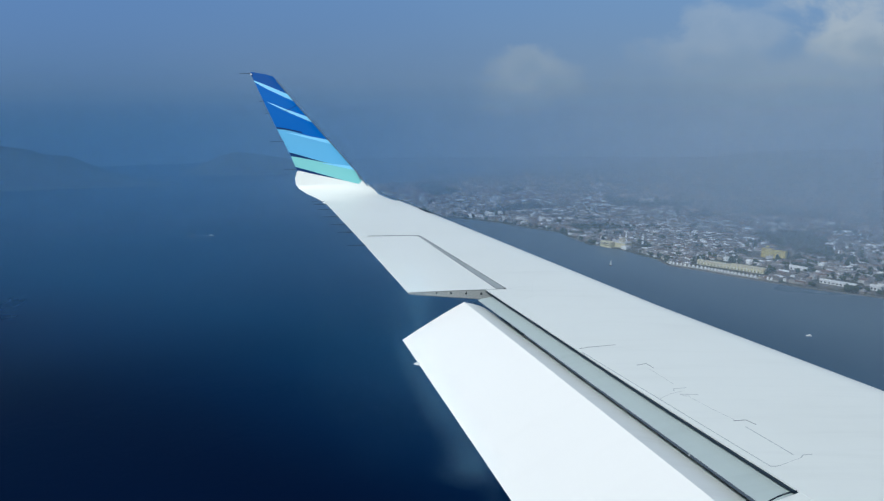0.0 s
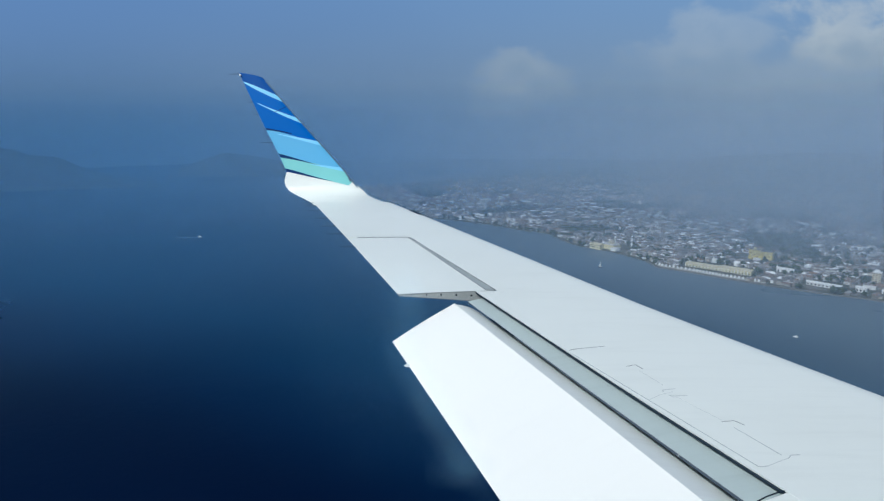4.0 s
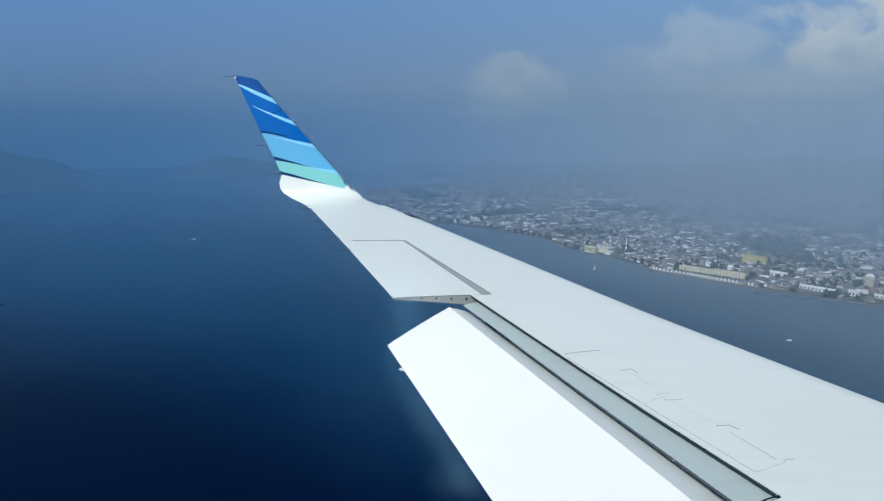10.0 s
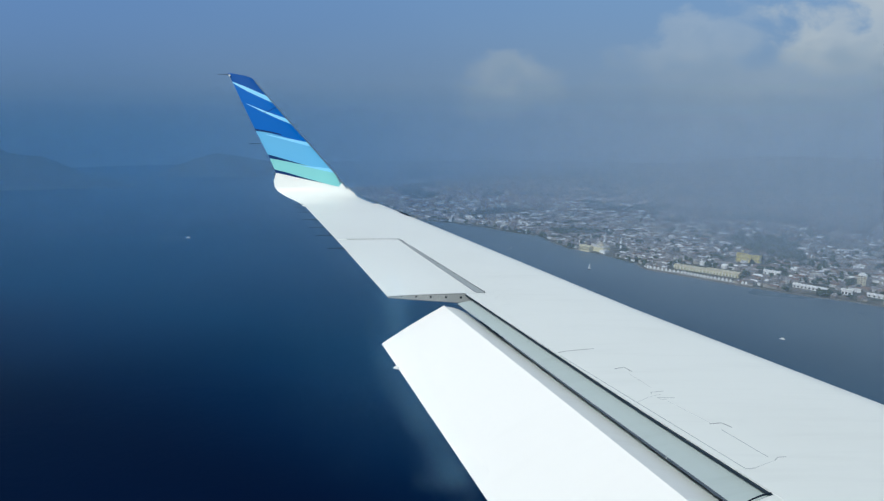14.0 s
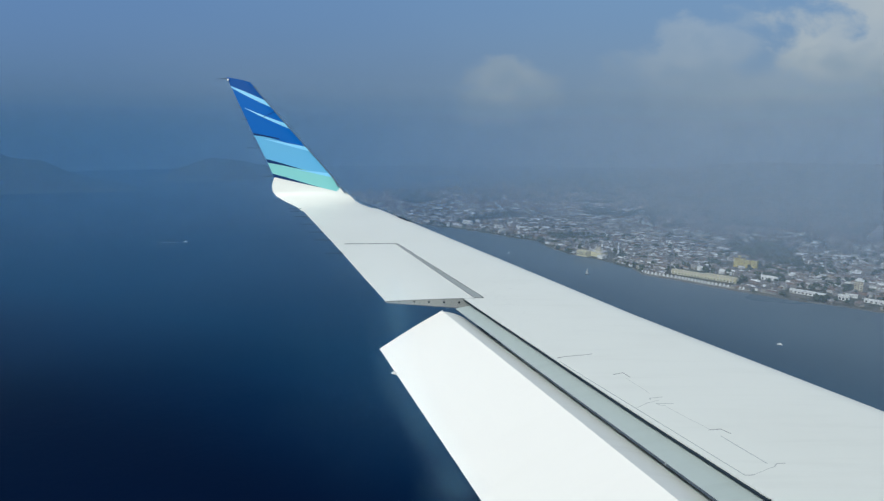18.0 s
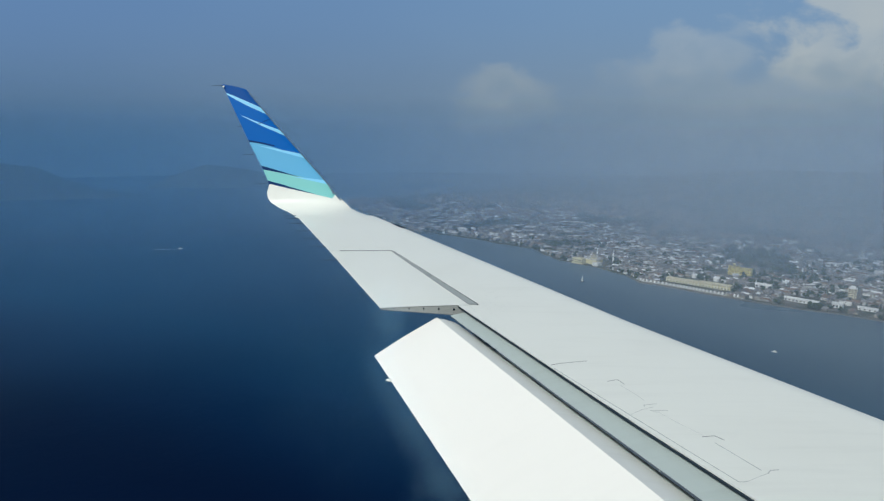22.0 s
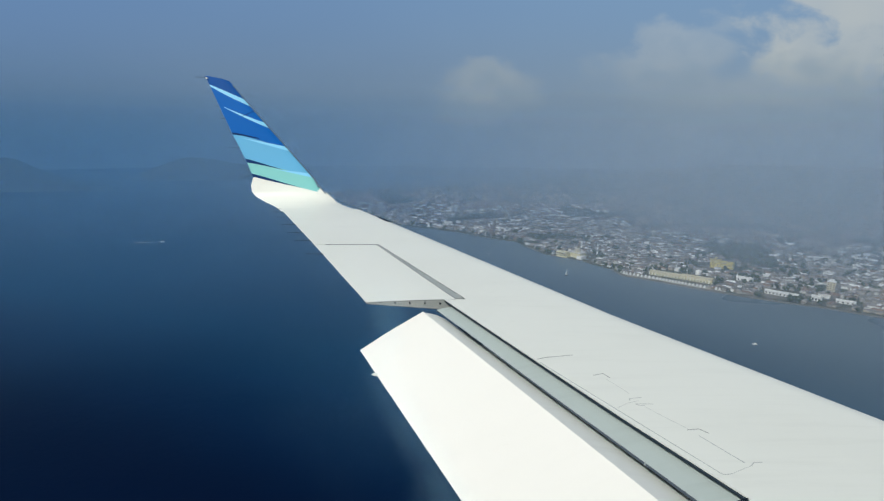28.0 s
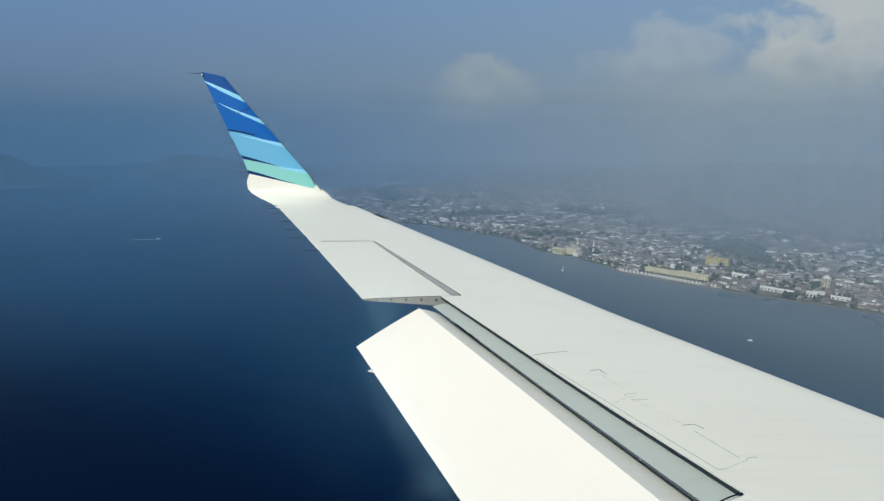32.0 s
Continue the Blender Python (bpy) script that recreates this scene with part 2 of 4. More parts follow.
def sea_material():
    g = Graph("deep_blue_sea")
    p = g.place()
    x, y, z = g.split(p)
    swell = g.noise(0.02, p, 5, 0.6)
    chop = g.noise(0.16, p, 4, 0.65)
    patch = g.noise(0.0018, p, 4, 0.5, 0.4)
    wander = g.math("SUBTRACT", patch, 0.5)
    # water pales with distance: grazing sky reflection and haze put into the colour
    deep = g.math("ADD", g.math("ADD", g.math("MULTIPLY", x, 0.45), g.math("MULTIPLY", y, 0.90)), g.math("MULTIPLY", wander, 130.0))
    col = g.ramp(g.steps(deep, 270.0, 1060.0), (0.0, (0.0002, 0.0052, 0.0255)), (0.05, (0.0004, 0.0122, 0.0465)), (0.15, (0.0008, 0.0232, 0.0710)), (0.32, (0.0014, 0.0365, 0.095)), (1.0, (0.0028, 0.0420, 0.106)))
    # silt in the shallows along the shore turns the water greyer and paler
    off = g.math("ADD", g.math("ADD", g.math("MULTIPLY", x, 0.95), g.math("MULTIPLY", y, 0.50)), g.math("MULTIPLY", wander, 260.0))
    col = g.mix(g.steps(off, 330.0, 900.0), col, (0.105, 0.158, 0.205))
    n = g.bump(g.math("ADD", g.math("MULTIPLY", swell, 0.7), g.math("MULTIPLY", chop, 0.08)), 0.25, 1.2)
    r = g.math("ADD", 0.22, g.math("MULTIPLY", patch, 0.16))
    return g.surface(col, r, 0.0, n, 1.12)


def land_material():
    g = Graph("town_ground")
    p = g.place()
    big, mid, fine = g.noise(0.006, p, 5, 0.6), g.noise(0.035, p, 5, 0.65), g.noise(0.3, p, 4, 0.6)
    col = g.ramp(mid, (0.30, (0.035, 0.055, 0.030)), (0.46, (0.075, 0.085, 0.060)), (0.58, (0.15, 0.14, 0.12)), (0.72, (0.26, 0.24, 0.21)))
    col = g.mix(g.steps(big, 0.42, 0.62, 0, 0.7), col, (0.045, 0.065, 0.035))
    col = g.mix(g.steps(fine, 0.4, 0.7, 0, 0.35), col, (0.09, 0.085, 0.075))
    return g.surface(col, 0.9, 0.0, g.bump(fine, 0.4, 0.5))


def leaf_material():
    g = Graph("tree_foliage")
    r = g.t.nodes.new("ShaderNodeNewGeometry").outputs["Random Per Island"]
    col = g.ramp(r, (0.0, (0.022, 0.040, 0.018)), (0.5, (0.038, 0.062, 0.026)), (1.0, (0.060, 0.080, 0.032)))
    col = g.mix(g.steps(g.noise(1.5, g.place(), 4, 0.7), 0.35, 0.7, 0, 0.5), col, (0.018, 0.030, 0.014))
    return g.surface(col, 0.8)


def plain(name, colour, rough=0.7, stain=0.25, scale=0.4):
    g = Graph(name)
    a, b = g.noise(scale, g.place(), 5, 0.6), g.noise(scale * 9, g.place(), 3, 0.6)
    col = g.mix(g.steps(g.math("ADD", g.math("MULTIPLY", a, 0.7), g.math("MULTIPLY", b, 0.3)), 0.4, 0.68, 0, stain), colour, tuple(c * 0.45 for c in colour))
    return g.surface(col, rough, 0.0, g.bump(b, 0.2, 0.05))


SKY_MAT, SEA_MAT, LAND_MAT, LEAF_MAT = sky_backdrop_material(), sea_material(), land_material(), leaf_material()
ROOF_TONES = [(0.20, 0.19, 0.185), (0.31, 0.30, 0.29), (0.20, 0.14, 0.11), (0.15, 0.145, 0.14), (0.88, 0.88, 0.87), (0.25, 0.24, 0.235), (0.22, 0.15, 0.115), (0.27, 0.26, 0.25), (0.18, 0.175, 0.17), (0.16, 0.155, 0.15), (0.88, 0.88, 0.86), (0.24, 0.17, 0.13), (0.19, 0.185, 0.18), (0.36, 0.35, 0.34), (0.16, 0.155, 0.15), (0.22, 0.215, 0.21)]
WALL_TONES = [(0.34, 0.32, 0.29), (0.22, 0.21, 0.19), (0.55, 0.54, 0.51), (0.20, 0.19, 0.17), (0.40, 0.36, 0.29), (0.26, 0.26, 0.25), (0.80, 0.80, 0.78), (0.21, 0.19, 0.165), (0.30, 0.29, 0.275)]
ROOFS, WALLS = speckled("mixed_roof_sheets", ROOF_TONES), speckled("mixed_rendered_walls", WALL_TONES)
HOUSE_ROOF, HOUSE_WALL = speckled("roof_sheets", ROOF_TONES, per_island=False), speckled("rendered_walls", WALL_TONES, per_island=False)
YELLOW = plain("yellow_render", (0.72, 0.60, 0.20))
CREAM = plain("cream_render", (0.72, 0.66, 0.42))
PALE = plain("pale_grey_render", (0.62, 0.62, 0.60))
BRIGHT = plain("white_render", (0.80, 0.80, 0.78), stain=0.12)
CONCRETE = plain("weathered_concrete", (0.15, 0.15, 0.145))
PANE_DARK = plain("dark_window_glass", (0.03, 0.035, 0.04), 0.15)
ROOF_RED = plain("rust_brown_roof", (0.24, 0.13, 0.09))
GILT = plain("pale_beige_dome", (0.46, 0.42, 0.32), 0.5)
HULL = plain("dark_boat_hull", (0.06, 0.07, 0.08), 0.5)
HILL_MAT = plain("forested_hill", (0.055, 0.080, 0.080), 0.9, 0.4, 0.01)
FOAM = plain("white_wake_foam", (0.55, 0.58, 0.60), 0.8)


# ---- building helpers ----
def mesh_of(name, verts, faces, *mats, indices=None, smooth=False):
    me = bpy.data.meshes.new(name)
    me.from_pydata([tuple(v) for v in verts], [], faces)
    for m in mats:
        me.materials.append(m)
    if indices is not None:
        me.polygons.foreach_set("material_index", indices)
    me.update()
    bm = bmesh.new()
    bm.from_mesh(me)
    bmesh.ops.recalc_face_normals(bm, faces=bm.faces)
    bm.to_mesh(me)
    bm.free()
    if smooth:
        me.polygons.foreach_set("use_smooth", [True] * len(me.polygons))
        me.set_sharp_from_angle(angle=radians(35))
    return me


def part(name, data, parent, label=""):
    ob = new(name, data)
    ob.parent = parent
    if label:
        ob["label"] = label
    return ob


def thing(name, at, label, category, group="", kind=""):
    ob = new(name)
    ob.location = at
    ob.empty_display_size = 0.2
    return tagged(ob, label, category, group, kind)


def loft(rings, capped=True, closed=True):
    """Verts and faces of a skin drawn over rings of equal length."""
    n = len(rings[0])
    verts = [p for r in rings for p in r]
    faces = []
    for i in range(len(rings) - 1):
        for j in range(n if closed else n - 1):
            k = (j + 1) % n
            faces.append((i * n + j, i * n + k, (i + 1) * n + k, (i + 1) * n + j))
    if capped:
        faces.append(tuple(range(n - 1, -1, -1)))
        faces.append(tuple((len(rings) - 1) * n + j for j in range(n)))
    return verts, faces


def box_data(x0, x1, y0, y1, z0, z1):
    v = [(x, y, z) for z in (z0, z1) for x, y in ((x0, y0), (x1, y0), (x1, y1), (x0, y1))]
    return v, [(3, 2, 1, 0), (4, 5, 6, 7), (0, 1, 5, 4), (1, 2, 6, 5), (2, 3, 7, 6), (3, 0, 4, 7)]


def box(name, dims, mat, parent, label=""):
    return part(name, mesh_of(name, *box_data(*dims), mat), parent, label)


def tube(a, b, ra, rb, sides=8):
    a, b = Vector(a), Vector(b)
    q = (b - a).to_track_quat("Z", "Y")
    ring = [Vector((math.cos(2 * math.pi * i / sides), math.sin(2 * math.pi * i / sides), 0)) for i in range(sides)]
    return loft([[a + q @ (v * ra) for v in ring], [b + q @ (v * rb) for v in ring]])


def ribbon(points, width, lift):
    """A thin raised strip along points that lie on the wing's upper skin."""
    verts, faces = [], []
    for i, (x, y) in enumerate(points):
        a, b = points[max(0, i - 1)], points[min(len(points) - 1, i + 1)]
        d = Vector((b[0] - a[0], b[1] - a[1])).normalized()
        s = Vector((-d.y, d.x)) * width / 2
        for k, up in ((1, lift), (-1, lift), (-1, -0.004), (1, -0.004)):
            px, py = x + s.x * k, y + s.y * k
            verts.append((px, py, skin_z(px, py) + up))
    for i in range(len(points) - 1):
        for j in range(4):
            k = (j + 1) % 4
            faces.append((i * 4 + j, i * 4 + k, i * 4 + 4 + k, i * 4 + 4 + j))
    faces += [(3, 2, 1, 0), tuple(len(verts) - 4 + j for j in range(4))]
    return verts, faces


# ---- large structure: sky, haze, sea, land ----
def dome_data(radius, up0, up1, half, rows, cols):
    rings = []
    for i in range(rows + 1):
        e = radians(up0 + (up1 - up0) * i / rows)
        rings.append([(radius * math.cos(e) * math.sin(a), radius * math.cos(e) * math.cos(a), ALT + radius * math.sin(e))
                      for a in (radians(-half + 2 * half * j / cols) for j in range(cols + 1))])
    return loft(rings, False, False)


sky_dome = new("backdrop", mesh_of("backdrop", *dome_data(4050, -3.62, 38, 80, 24, 64), SKY_MAT, smooth=True))
tagged(sky_dome, "hazy blue-grey sky with soft white cumulus clouds", "sky", kind="structure")


def haze_cone(radius, height, half, cols):
    """A sheet of haze that leans away from the window as it rises."""
    return loft([[((radius + z) * math.sin(a), (radius + z) * math.cos(a), z) for a in (radians(-half + 2 * half * j / cols) for j in range(cols + 1))]
                 for z in (0.2, height * 0.25, height * 0.5, height * 0.75, height)], False, False)


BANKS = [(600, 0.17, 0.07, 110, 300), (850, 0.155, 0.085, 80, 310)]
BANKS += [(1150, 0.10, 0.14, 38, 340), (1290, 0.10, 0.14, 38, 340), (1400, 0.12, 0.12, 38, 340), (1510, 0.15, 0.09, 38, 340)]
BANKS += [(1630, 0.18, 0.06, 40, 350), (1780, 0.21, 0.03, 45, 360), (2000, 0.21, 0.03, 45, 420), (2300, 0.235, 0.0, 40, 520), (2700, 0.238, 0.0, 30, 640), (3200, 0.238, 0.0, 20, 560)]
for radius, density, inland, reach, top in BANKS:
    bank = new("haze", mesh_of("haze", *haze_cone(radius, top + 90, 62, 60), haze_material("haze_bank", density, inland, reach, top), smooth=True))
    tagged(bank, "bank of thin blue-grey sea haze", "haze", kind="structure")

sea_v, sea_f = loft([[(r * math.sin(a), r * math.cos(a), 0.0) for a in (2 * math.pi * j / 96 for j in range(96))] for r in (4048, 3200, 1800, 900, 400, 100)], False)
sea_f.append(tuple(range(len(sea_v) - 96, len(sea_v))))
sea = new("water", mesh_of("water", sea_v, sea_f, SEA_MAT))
tagged(sea, "deep blue sea with a faint chop, greyer near shore", "sea", kind="structure")

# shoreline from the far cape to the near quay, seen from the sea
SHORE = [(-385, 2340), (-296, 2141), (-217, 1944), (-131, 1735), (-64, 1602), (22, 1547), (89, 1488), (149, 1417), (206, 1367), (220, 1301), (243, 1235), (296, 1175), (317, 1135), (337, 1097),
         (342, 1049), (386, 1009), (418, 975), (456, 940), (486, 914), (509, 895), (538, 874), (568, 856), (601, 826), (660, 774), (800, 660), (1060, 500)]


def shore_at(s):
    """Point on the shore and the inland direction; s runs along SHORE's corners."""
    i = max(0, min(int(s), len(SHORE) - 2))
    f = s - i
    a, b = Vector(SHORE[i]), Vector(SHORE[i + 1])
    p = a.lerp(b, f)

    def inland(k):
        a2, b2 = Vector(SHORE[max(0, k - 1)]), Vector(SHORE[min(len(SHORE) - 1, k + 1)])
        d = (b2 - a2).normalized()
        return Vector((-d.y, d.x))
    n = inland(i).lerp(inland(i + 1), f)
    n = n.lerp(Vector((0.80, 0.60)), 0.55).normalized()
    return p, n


def rise(d):
    """Height of the land at a distance d from the shore."""
    u = min(1.0, max(0.0, (d - 500) / 2200))
    return 1.6 + 2.0 * (1 - math.exp(-d / 40)) + 14.0 * (1 - math.exp(-d / 900)) + 34.0 * u * u * (3 - 2 * u)


def land_z(q, d):
    """Height of the land with its low swells, stronger far inland."""
    far = min(1.0, max(0.0, (d - 700) / 1500))
    return rise(d) + noise.noise((q.x * 0.004, q.y * 0.004, 0)) * min(1, d / 400) * 3 + noise.noise((q.x * 0.0016, q.y * 0.0016, 7.0)) * far * 14


STEPS = (0, 0.01, 6, 25, 70, 150, 280, 450, 700, 850, 1000, 1200, 1400, 1650, 1900, 2200, 2600, 3000, 3400)
land_v, land_f = [], []
fine_s = [i * 0.5 for i in range(2 * (len(SHORE) - 1) + 1)]
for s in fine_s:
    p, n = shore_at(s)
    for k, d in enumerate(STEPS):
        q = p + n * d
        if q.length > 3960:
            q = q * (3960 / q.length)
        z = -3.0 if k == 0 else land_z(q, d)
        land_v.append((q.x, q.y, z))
m = len(STEPS)
for i in range(len(fine_s) - 1):
    for j in range(m - 1):
        land_f.append((i * m + j, i * m + j + 1, (i + 1) * m + j + 1, (i + 1) * m + j))
land = new("ground", mesh_of("ground", land_v, land_f, LAND_MAT))
tagged(land, "flat coastal town ground with dust, scrub and streets", "land", kind="structure")


def ground_z(x, y):
    """Height of the ground by the nearest stretch of shore."""
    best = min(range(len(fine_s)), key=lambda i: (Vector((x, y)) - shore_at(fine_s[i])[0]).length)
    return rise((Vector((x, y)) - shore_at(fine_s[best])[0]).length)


def hill_mesh(points, base, depth, seed):
    """A wooded ridge: a crest line with slopes on both sides and ragged relief."""
    rings = []
    n = 60
    for i in range(n + 1):
        f = i / n * (len(points) - 1)
        k = min(int(f), len(points) - 2)
        a = Vector(points[k]).lerp(Vector(points[k + 1]), (1 - math.cos((f - k) * math.pi)) / 2)
        ring = []
        for j in range(9):
            u = j / 8 * 2 - 1
            h = a.z * (1 - abs(u) ** 1.3)
            rag = noise.fractal((a.x * 0.004 + seed, u * 2.0, i * 0.1), 1.0, 2.0, 5) * 0.10 * a.z * (1 - u * u)
            away = Vector((a.x, a.y, 0)).normalized() * u * depth
            ring.append((a.x + away.x, a.y + away.y, base + max(0.0, h + rag)))
        rings.append(ring)
    return loft(rings, False, False)


near_ridge = [(-2067, 2250, 214), (-1856, 2330, 192), (-1663, 2400, 153), (-1558, 2430, 126), (-1452, 2460, 79), (-1336, 2480, 40), (-1214, 2500, 18), (-1091, 2520, -4), (-999, 2540, -25)]
far_ridge = [(-1405, 2950, -12), (-1255, 2980, 54), (-1086, 3000, 106), (-947, 3020, 89), (-767, 3040, 39), (-584, 3060, -11)]
for crest, depth, seed, label in ((near_ridge, 110, 3.0, "wooded island ridge fading into blue haze"), (far_ridge, 150, 8.0, "distant wooded hill almost lost in haze")):
    hill = new("hill", mesh_of("hill", *hill_mesh(crest, -6.0, depth, seed), HILL_MAT, smooth=True))
    tagged(hill, label, "hill", kind="structure")


# ---- aircraft wing ----
def pane_material():
    """Clear acrylic with window glare painted on as soft patches that pass on the daylight."""
    g = Graph("glare_painted_acrylic")
    x, y, z = g.split(g.place())
    across, up = g.math("DIVIDE", x, PANE_Y), g.math("DIVIDE", g.math("SUBTRACT", z, ALT), PANE_Y)
    wisp = g.noise(7.0, g.join(across, up, 0.0), 5, 0.55, 0.6)
    total = None
    # glare patches: centre across and up, half width and height, lean, strength
    for a, e, wx, wy, lean, k in ((0.012, -0.605, 0.080, 0.050, 0.2, 0.52), (-0.030, -0.500, 0.055, 0.190, -0.50, 0.70), (-0.078, -0.298, 0.032, 0.080, -0.10, 0.55), (-0.090, -0.380, 0.220, 0.260, 0.0, 0.20)):
        dx = g.math("SUBTRACT", across, a)
        dy = g.math("SUBTRACT", up, e)
        dx = g.math("DIVIDE", g.math("SUBTRACT", dx, g.math("MULTIPLY", dy, lean)), wx)
        dy = g.math("DIVIDE", dy, wy)
        r = g.math("SQRT", g.math("ADD", g.math("MULTIPLY", dx, dx), g.math("MULTIPLY", dy, dy)))
        r = g.math("ADD", r, g.math("MULTIPLY", g.math("SUBTRACT", wisp, 0.5), 0.9))
        m = g.math("MULTIPLY", g.steps(r, 1.1, 0.0), k)
        total = m if total is None else g.math("ADD", total, m)
    glare = g.math("MULTIPLY", total, 0.27)
    glow = g.node("ShaderNodeBsdfTranslucent", Color=g.mix(glare, (0.0, 0.0, 0.0), (0.52, 0.72, 0.66)))
    clear = g.node("ShaderNodeBsdfTransparent")
    both = g.node("ShaderNodeAddShader")
    g.t.links.new(clear.outputs[0], both.inputs[0])
    g.t.links.new(glow.outputs[0], both.inputs[1])
    g.t.links.new(both.outputs[0], g.out.inputs[0])
    return g.mat


PANE_Y = 0.40  # distance of the cabin window from the eye
corners = [(sx * (0.36 + 0.06 * math.cos(t)), sz * (0.20 + 0.06 * math.sin(t))) for sx, sz, a0, a1 in ((1, 1, 0, 90), (-1, 1, 90, 0), (-1, -1, 0, 90), (1, -1, 90, 0)) for t in (radians(a0 + (a1 - a0) * i / 5) for i in range(6))]
window_1 = new("window_1", mesh_of("window_1", *loft([[(x, PANE_Y + k, ALT - 0.11 + z) for x, z in corners] for k in (0.0, 0.005)]), pane_material()))
window_1.visible_shadow = False
tagged(window_1, "clear rounded cabin window pane with faint painted glare patches", "window", kind="structure")


def cabin_wall():
    """A plain round fuselage shell about the eye, with one opening for the window."""
    xs = (-6.5, -3.5, -1.5, -0.47, 0.47, 1.5, 3.5, 7.5)
    turns = sorted([-4.4, 12.1] + [-180 + 10 * i for i in range(36)])
    grid, faces = [], []
    for r in (1.95, 1.87):
        for x in xs:
            grid += [(x, -1.40 + r * math.cos(radians(a)), ALT - 0.25 + r * math.sin(radians(a))) for a in turns]
    n, m = len(turns), len(xs)

    def at(k, i, j):
        return (k * m + i) * n + j % n
    low, high = turns.index(-4.4), turns.index(12.1)
    for i in range(m - 1):
        for j in range(n):
            if i == 3 and low <= j < high:
                continue
            for k in (0, 1):
                faces.append((at(k, i, j), at(k, i + 1, j), at(k, i + 1, j + 1), at(k, i, j + 1)))
    for j in range(low, high):
        for i in (3, 4):
            faces.append((at(0, i, j), at(0, i, j + 1), at(1, i, j + 1), at(1, i, j)))
    for j in (low, high):
        faces.append((at(0, 3, j), at(0, 4, j), at(1, 4, j), at(1, 3, j)))
    for k in (0, 1):
        for i in (0, m - 1):
            faces.append(tuple(at(k, i, j) for j in range(n)))
    return mesh_of("cabin_wall", grid, faces, WHITE, smooth=True)


tagged(new("cabin_wall", cabin_wall()), "plain white aircraft cabin wall round the window", "cabin wall", kind="structure")


def line(y, *knots):
    """Straight runs through (y, value) knots, given from the root outwards; the outer runs go on."""
    i = 0
    while i < len(knots) - 2 and y > knots[i + 1][0]:
        i += 1
    (a, u), (b, v) = knots[i], knots[i + 1]
    return u + (v - u) * (y - a) / (b - a)


def lead(y):
    return line(y, (0.9, 4.07), (3.367, 2.560), (4.937, 1.605), (8.884, -0.537), (9.878, -1.10), (10.335, -1.44))


def trail(y):
    return -0.470 - 0.3905 * (y - 5.263)


def hinge(y):
    return 0.372 - 0.448 * (y - 5.35)


def lip(y):
    """Rear edge of the fixed skin over the flap."""
    return line(y, (0.9, 2.274), (2.553, 1.461), (3.435, 1.036), (5.35, 0.176))


def skin_z(x, y):
    """Upper skin: a shallow camber on a plane with three degrees of dihedral."""
    ch = lead(y) - trail(y)
    c = (lead(y) - x) / ch
    drop = 0.003 * ((c - 0.35) / 0.65) ** 2 if c > 0.35 else 0.005 * ((0.35 - c) / 0.35) ** 3
    return -1.76 + 0.0524 * y - drop * ch


def section(y, rear, under, cove=0.0, n=14):
    """Closed ring at span y from the rear edge over the top, round the nose and back below."""
    x0 = lead(y)
    ch = x0 - trail(y)
    nose = 0.028 * ch
    ring = []
    for i in range(n + 1):
        x = rear + (x0 - nose - rear) * i / n
        ring.append((x, y, skin_z(x, y)))
    zt = ring[-1][2]
    for i in range(1, 8):
        a = math.pi * i / 8
        ring.append((x0 - nose + nose * math.sin(a), y, zt - nose * 1.1 * (1 - math.cos(a))))
    thick = 0.105 * ch
    front = x0 - nose
    back = rear + cove
    for i in range(n + 1):
        f = i / n
        x = front + (back - front) * f
        belly = nose * 2.2 + (thick - nose * 2.2) * math.sin(math.pi * min(1.0, f * 1.15) * 0.5) if f < 0.55 else None
        if belly is None:
            g2 = (f - 0.55) / 0.45
            end = max(under, thick * 0.55) if cove else under
            belly = thick + (end - thick) * g2 ** 1.3
        ring.append((x, y, skin_z(x, y) - belly))
    if cove:
        ring.append((back, y, skin_z(back, y) - under))
        ring.append((rear + 0.001, y, skin_z(rear, y) - under))
    else:
        ring.append((rear + 0.001, y, skin_z(rear, y) - under * 0.98))
        ring.append((rear + 0.0005, y, skin_z(rear, y) - under * 0.5))
    return ring


def spread(a, b, n):
    return [a + (b - a) * i / n for i in range(n + 1)]


ROOT = -0.25  # span station where the wing meets the cabin wall
wing = thing("aircraft_wing", (0, 0, ALT), "white airliner wing with lowered flap and blue winglet", "aircraft wing")
inner = part("inner_wing", mesh_of("inner_wing", *loft([section(y, lip(y), 0.008, 0.30) for y in spread(ROOT, 5.35, 16)]), WHITE, smooth=True), wing, "white painted inner wing skin")
middle = part("middle_wing", mesh_of("middle_wing", *loft([section(y, hinge(y), 0.13) for y in spread(5.351, 7.38, 8)]), WHITE, smooth=True), wing)
outer = part("outer_wing", mesh_of("outer_wing", *loft([section(y, trail(y), 0.008) for y in spread(7.381, 9.70, 10)]), WHITE, smooth=True), wing)


# aileron: a wedge behind the hinge, with a lightened end rib
def aileron_nose(y):
    return hinge(y) - line(y, (5.35, 0.095), (7.37, 0.035))


def droop(x, y):
    """How far the drooped aileron hangs below the skin's line."""
    a, b = aileron_nose(y), trail(y)
    return line(y, (5.35, 0.024), (7.37, 0.0)) * max(0.0, min(1.0, (a - x) / (a - b))) ** 1.4


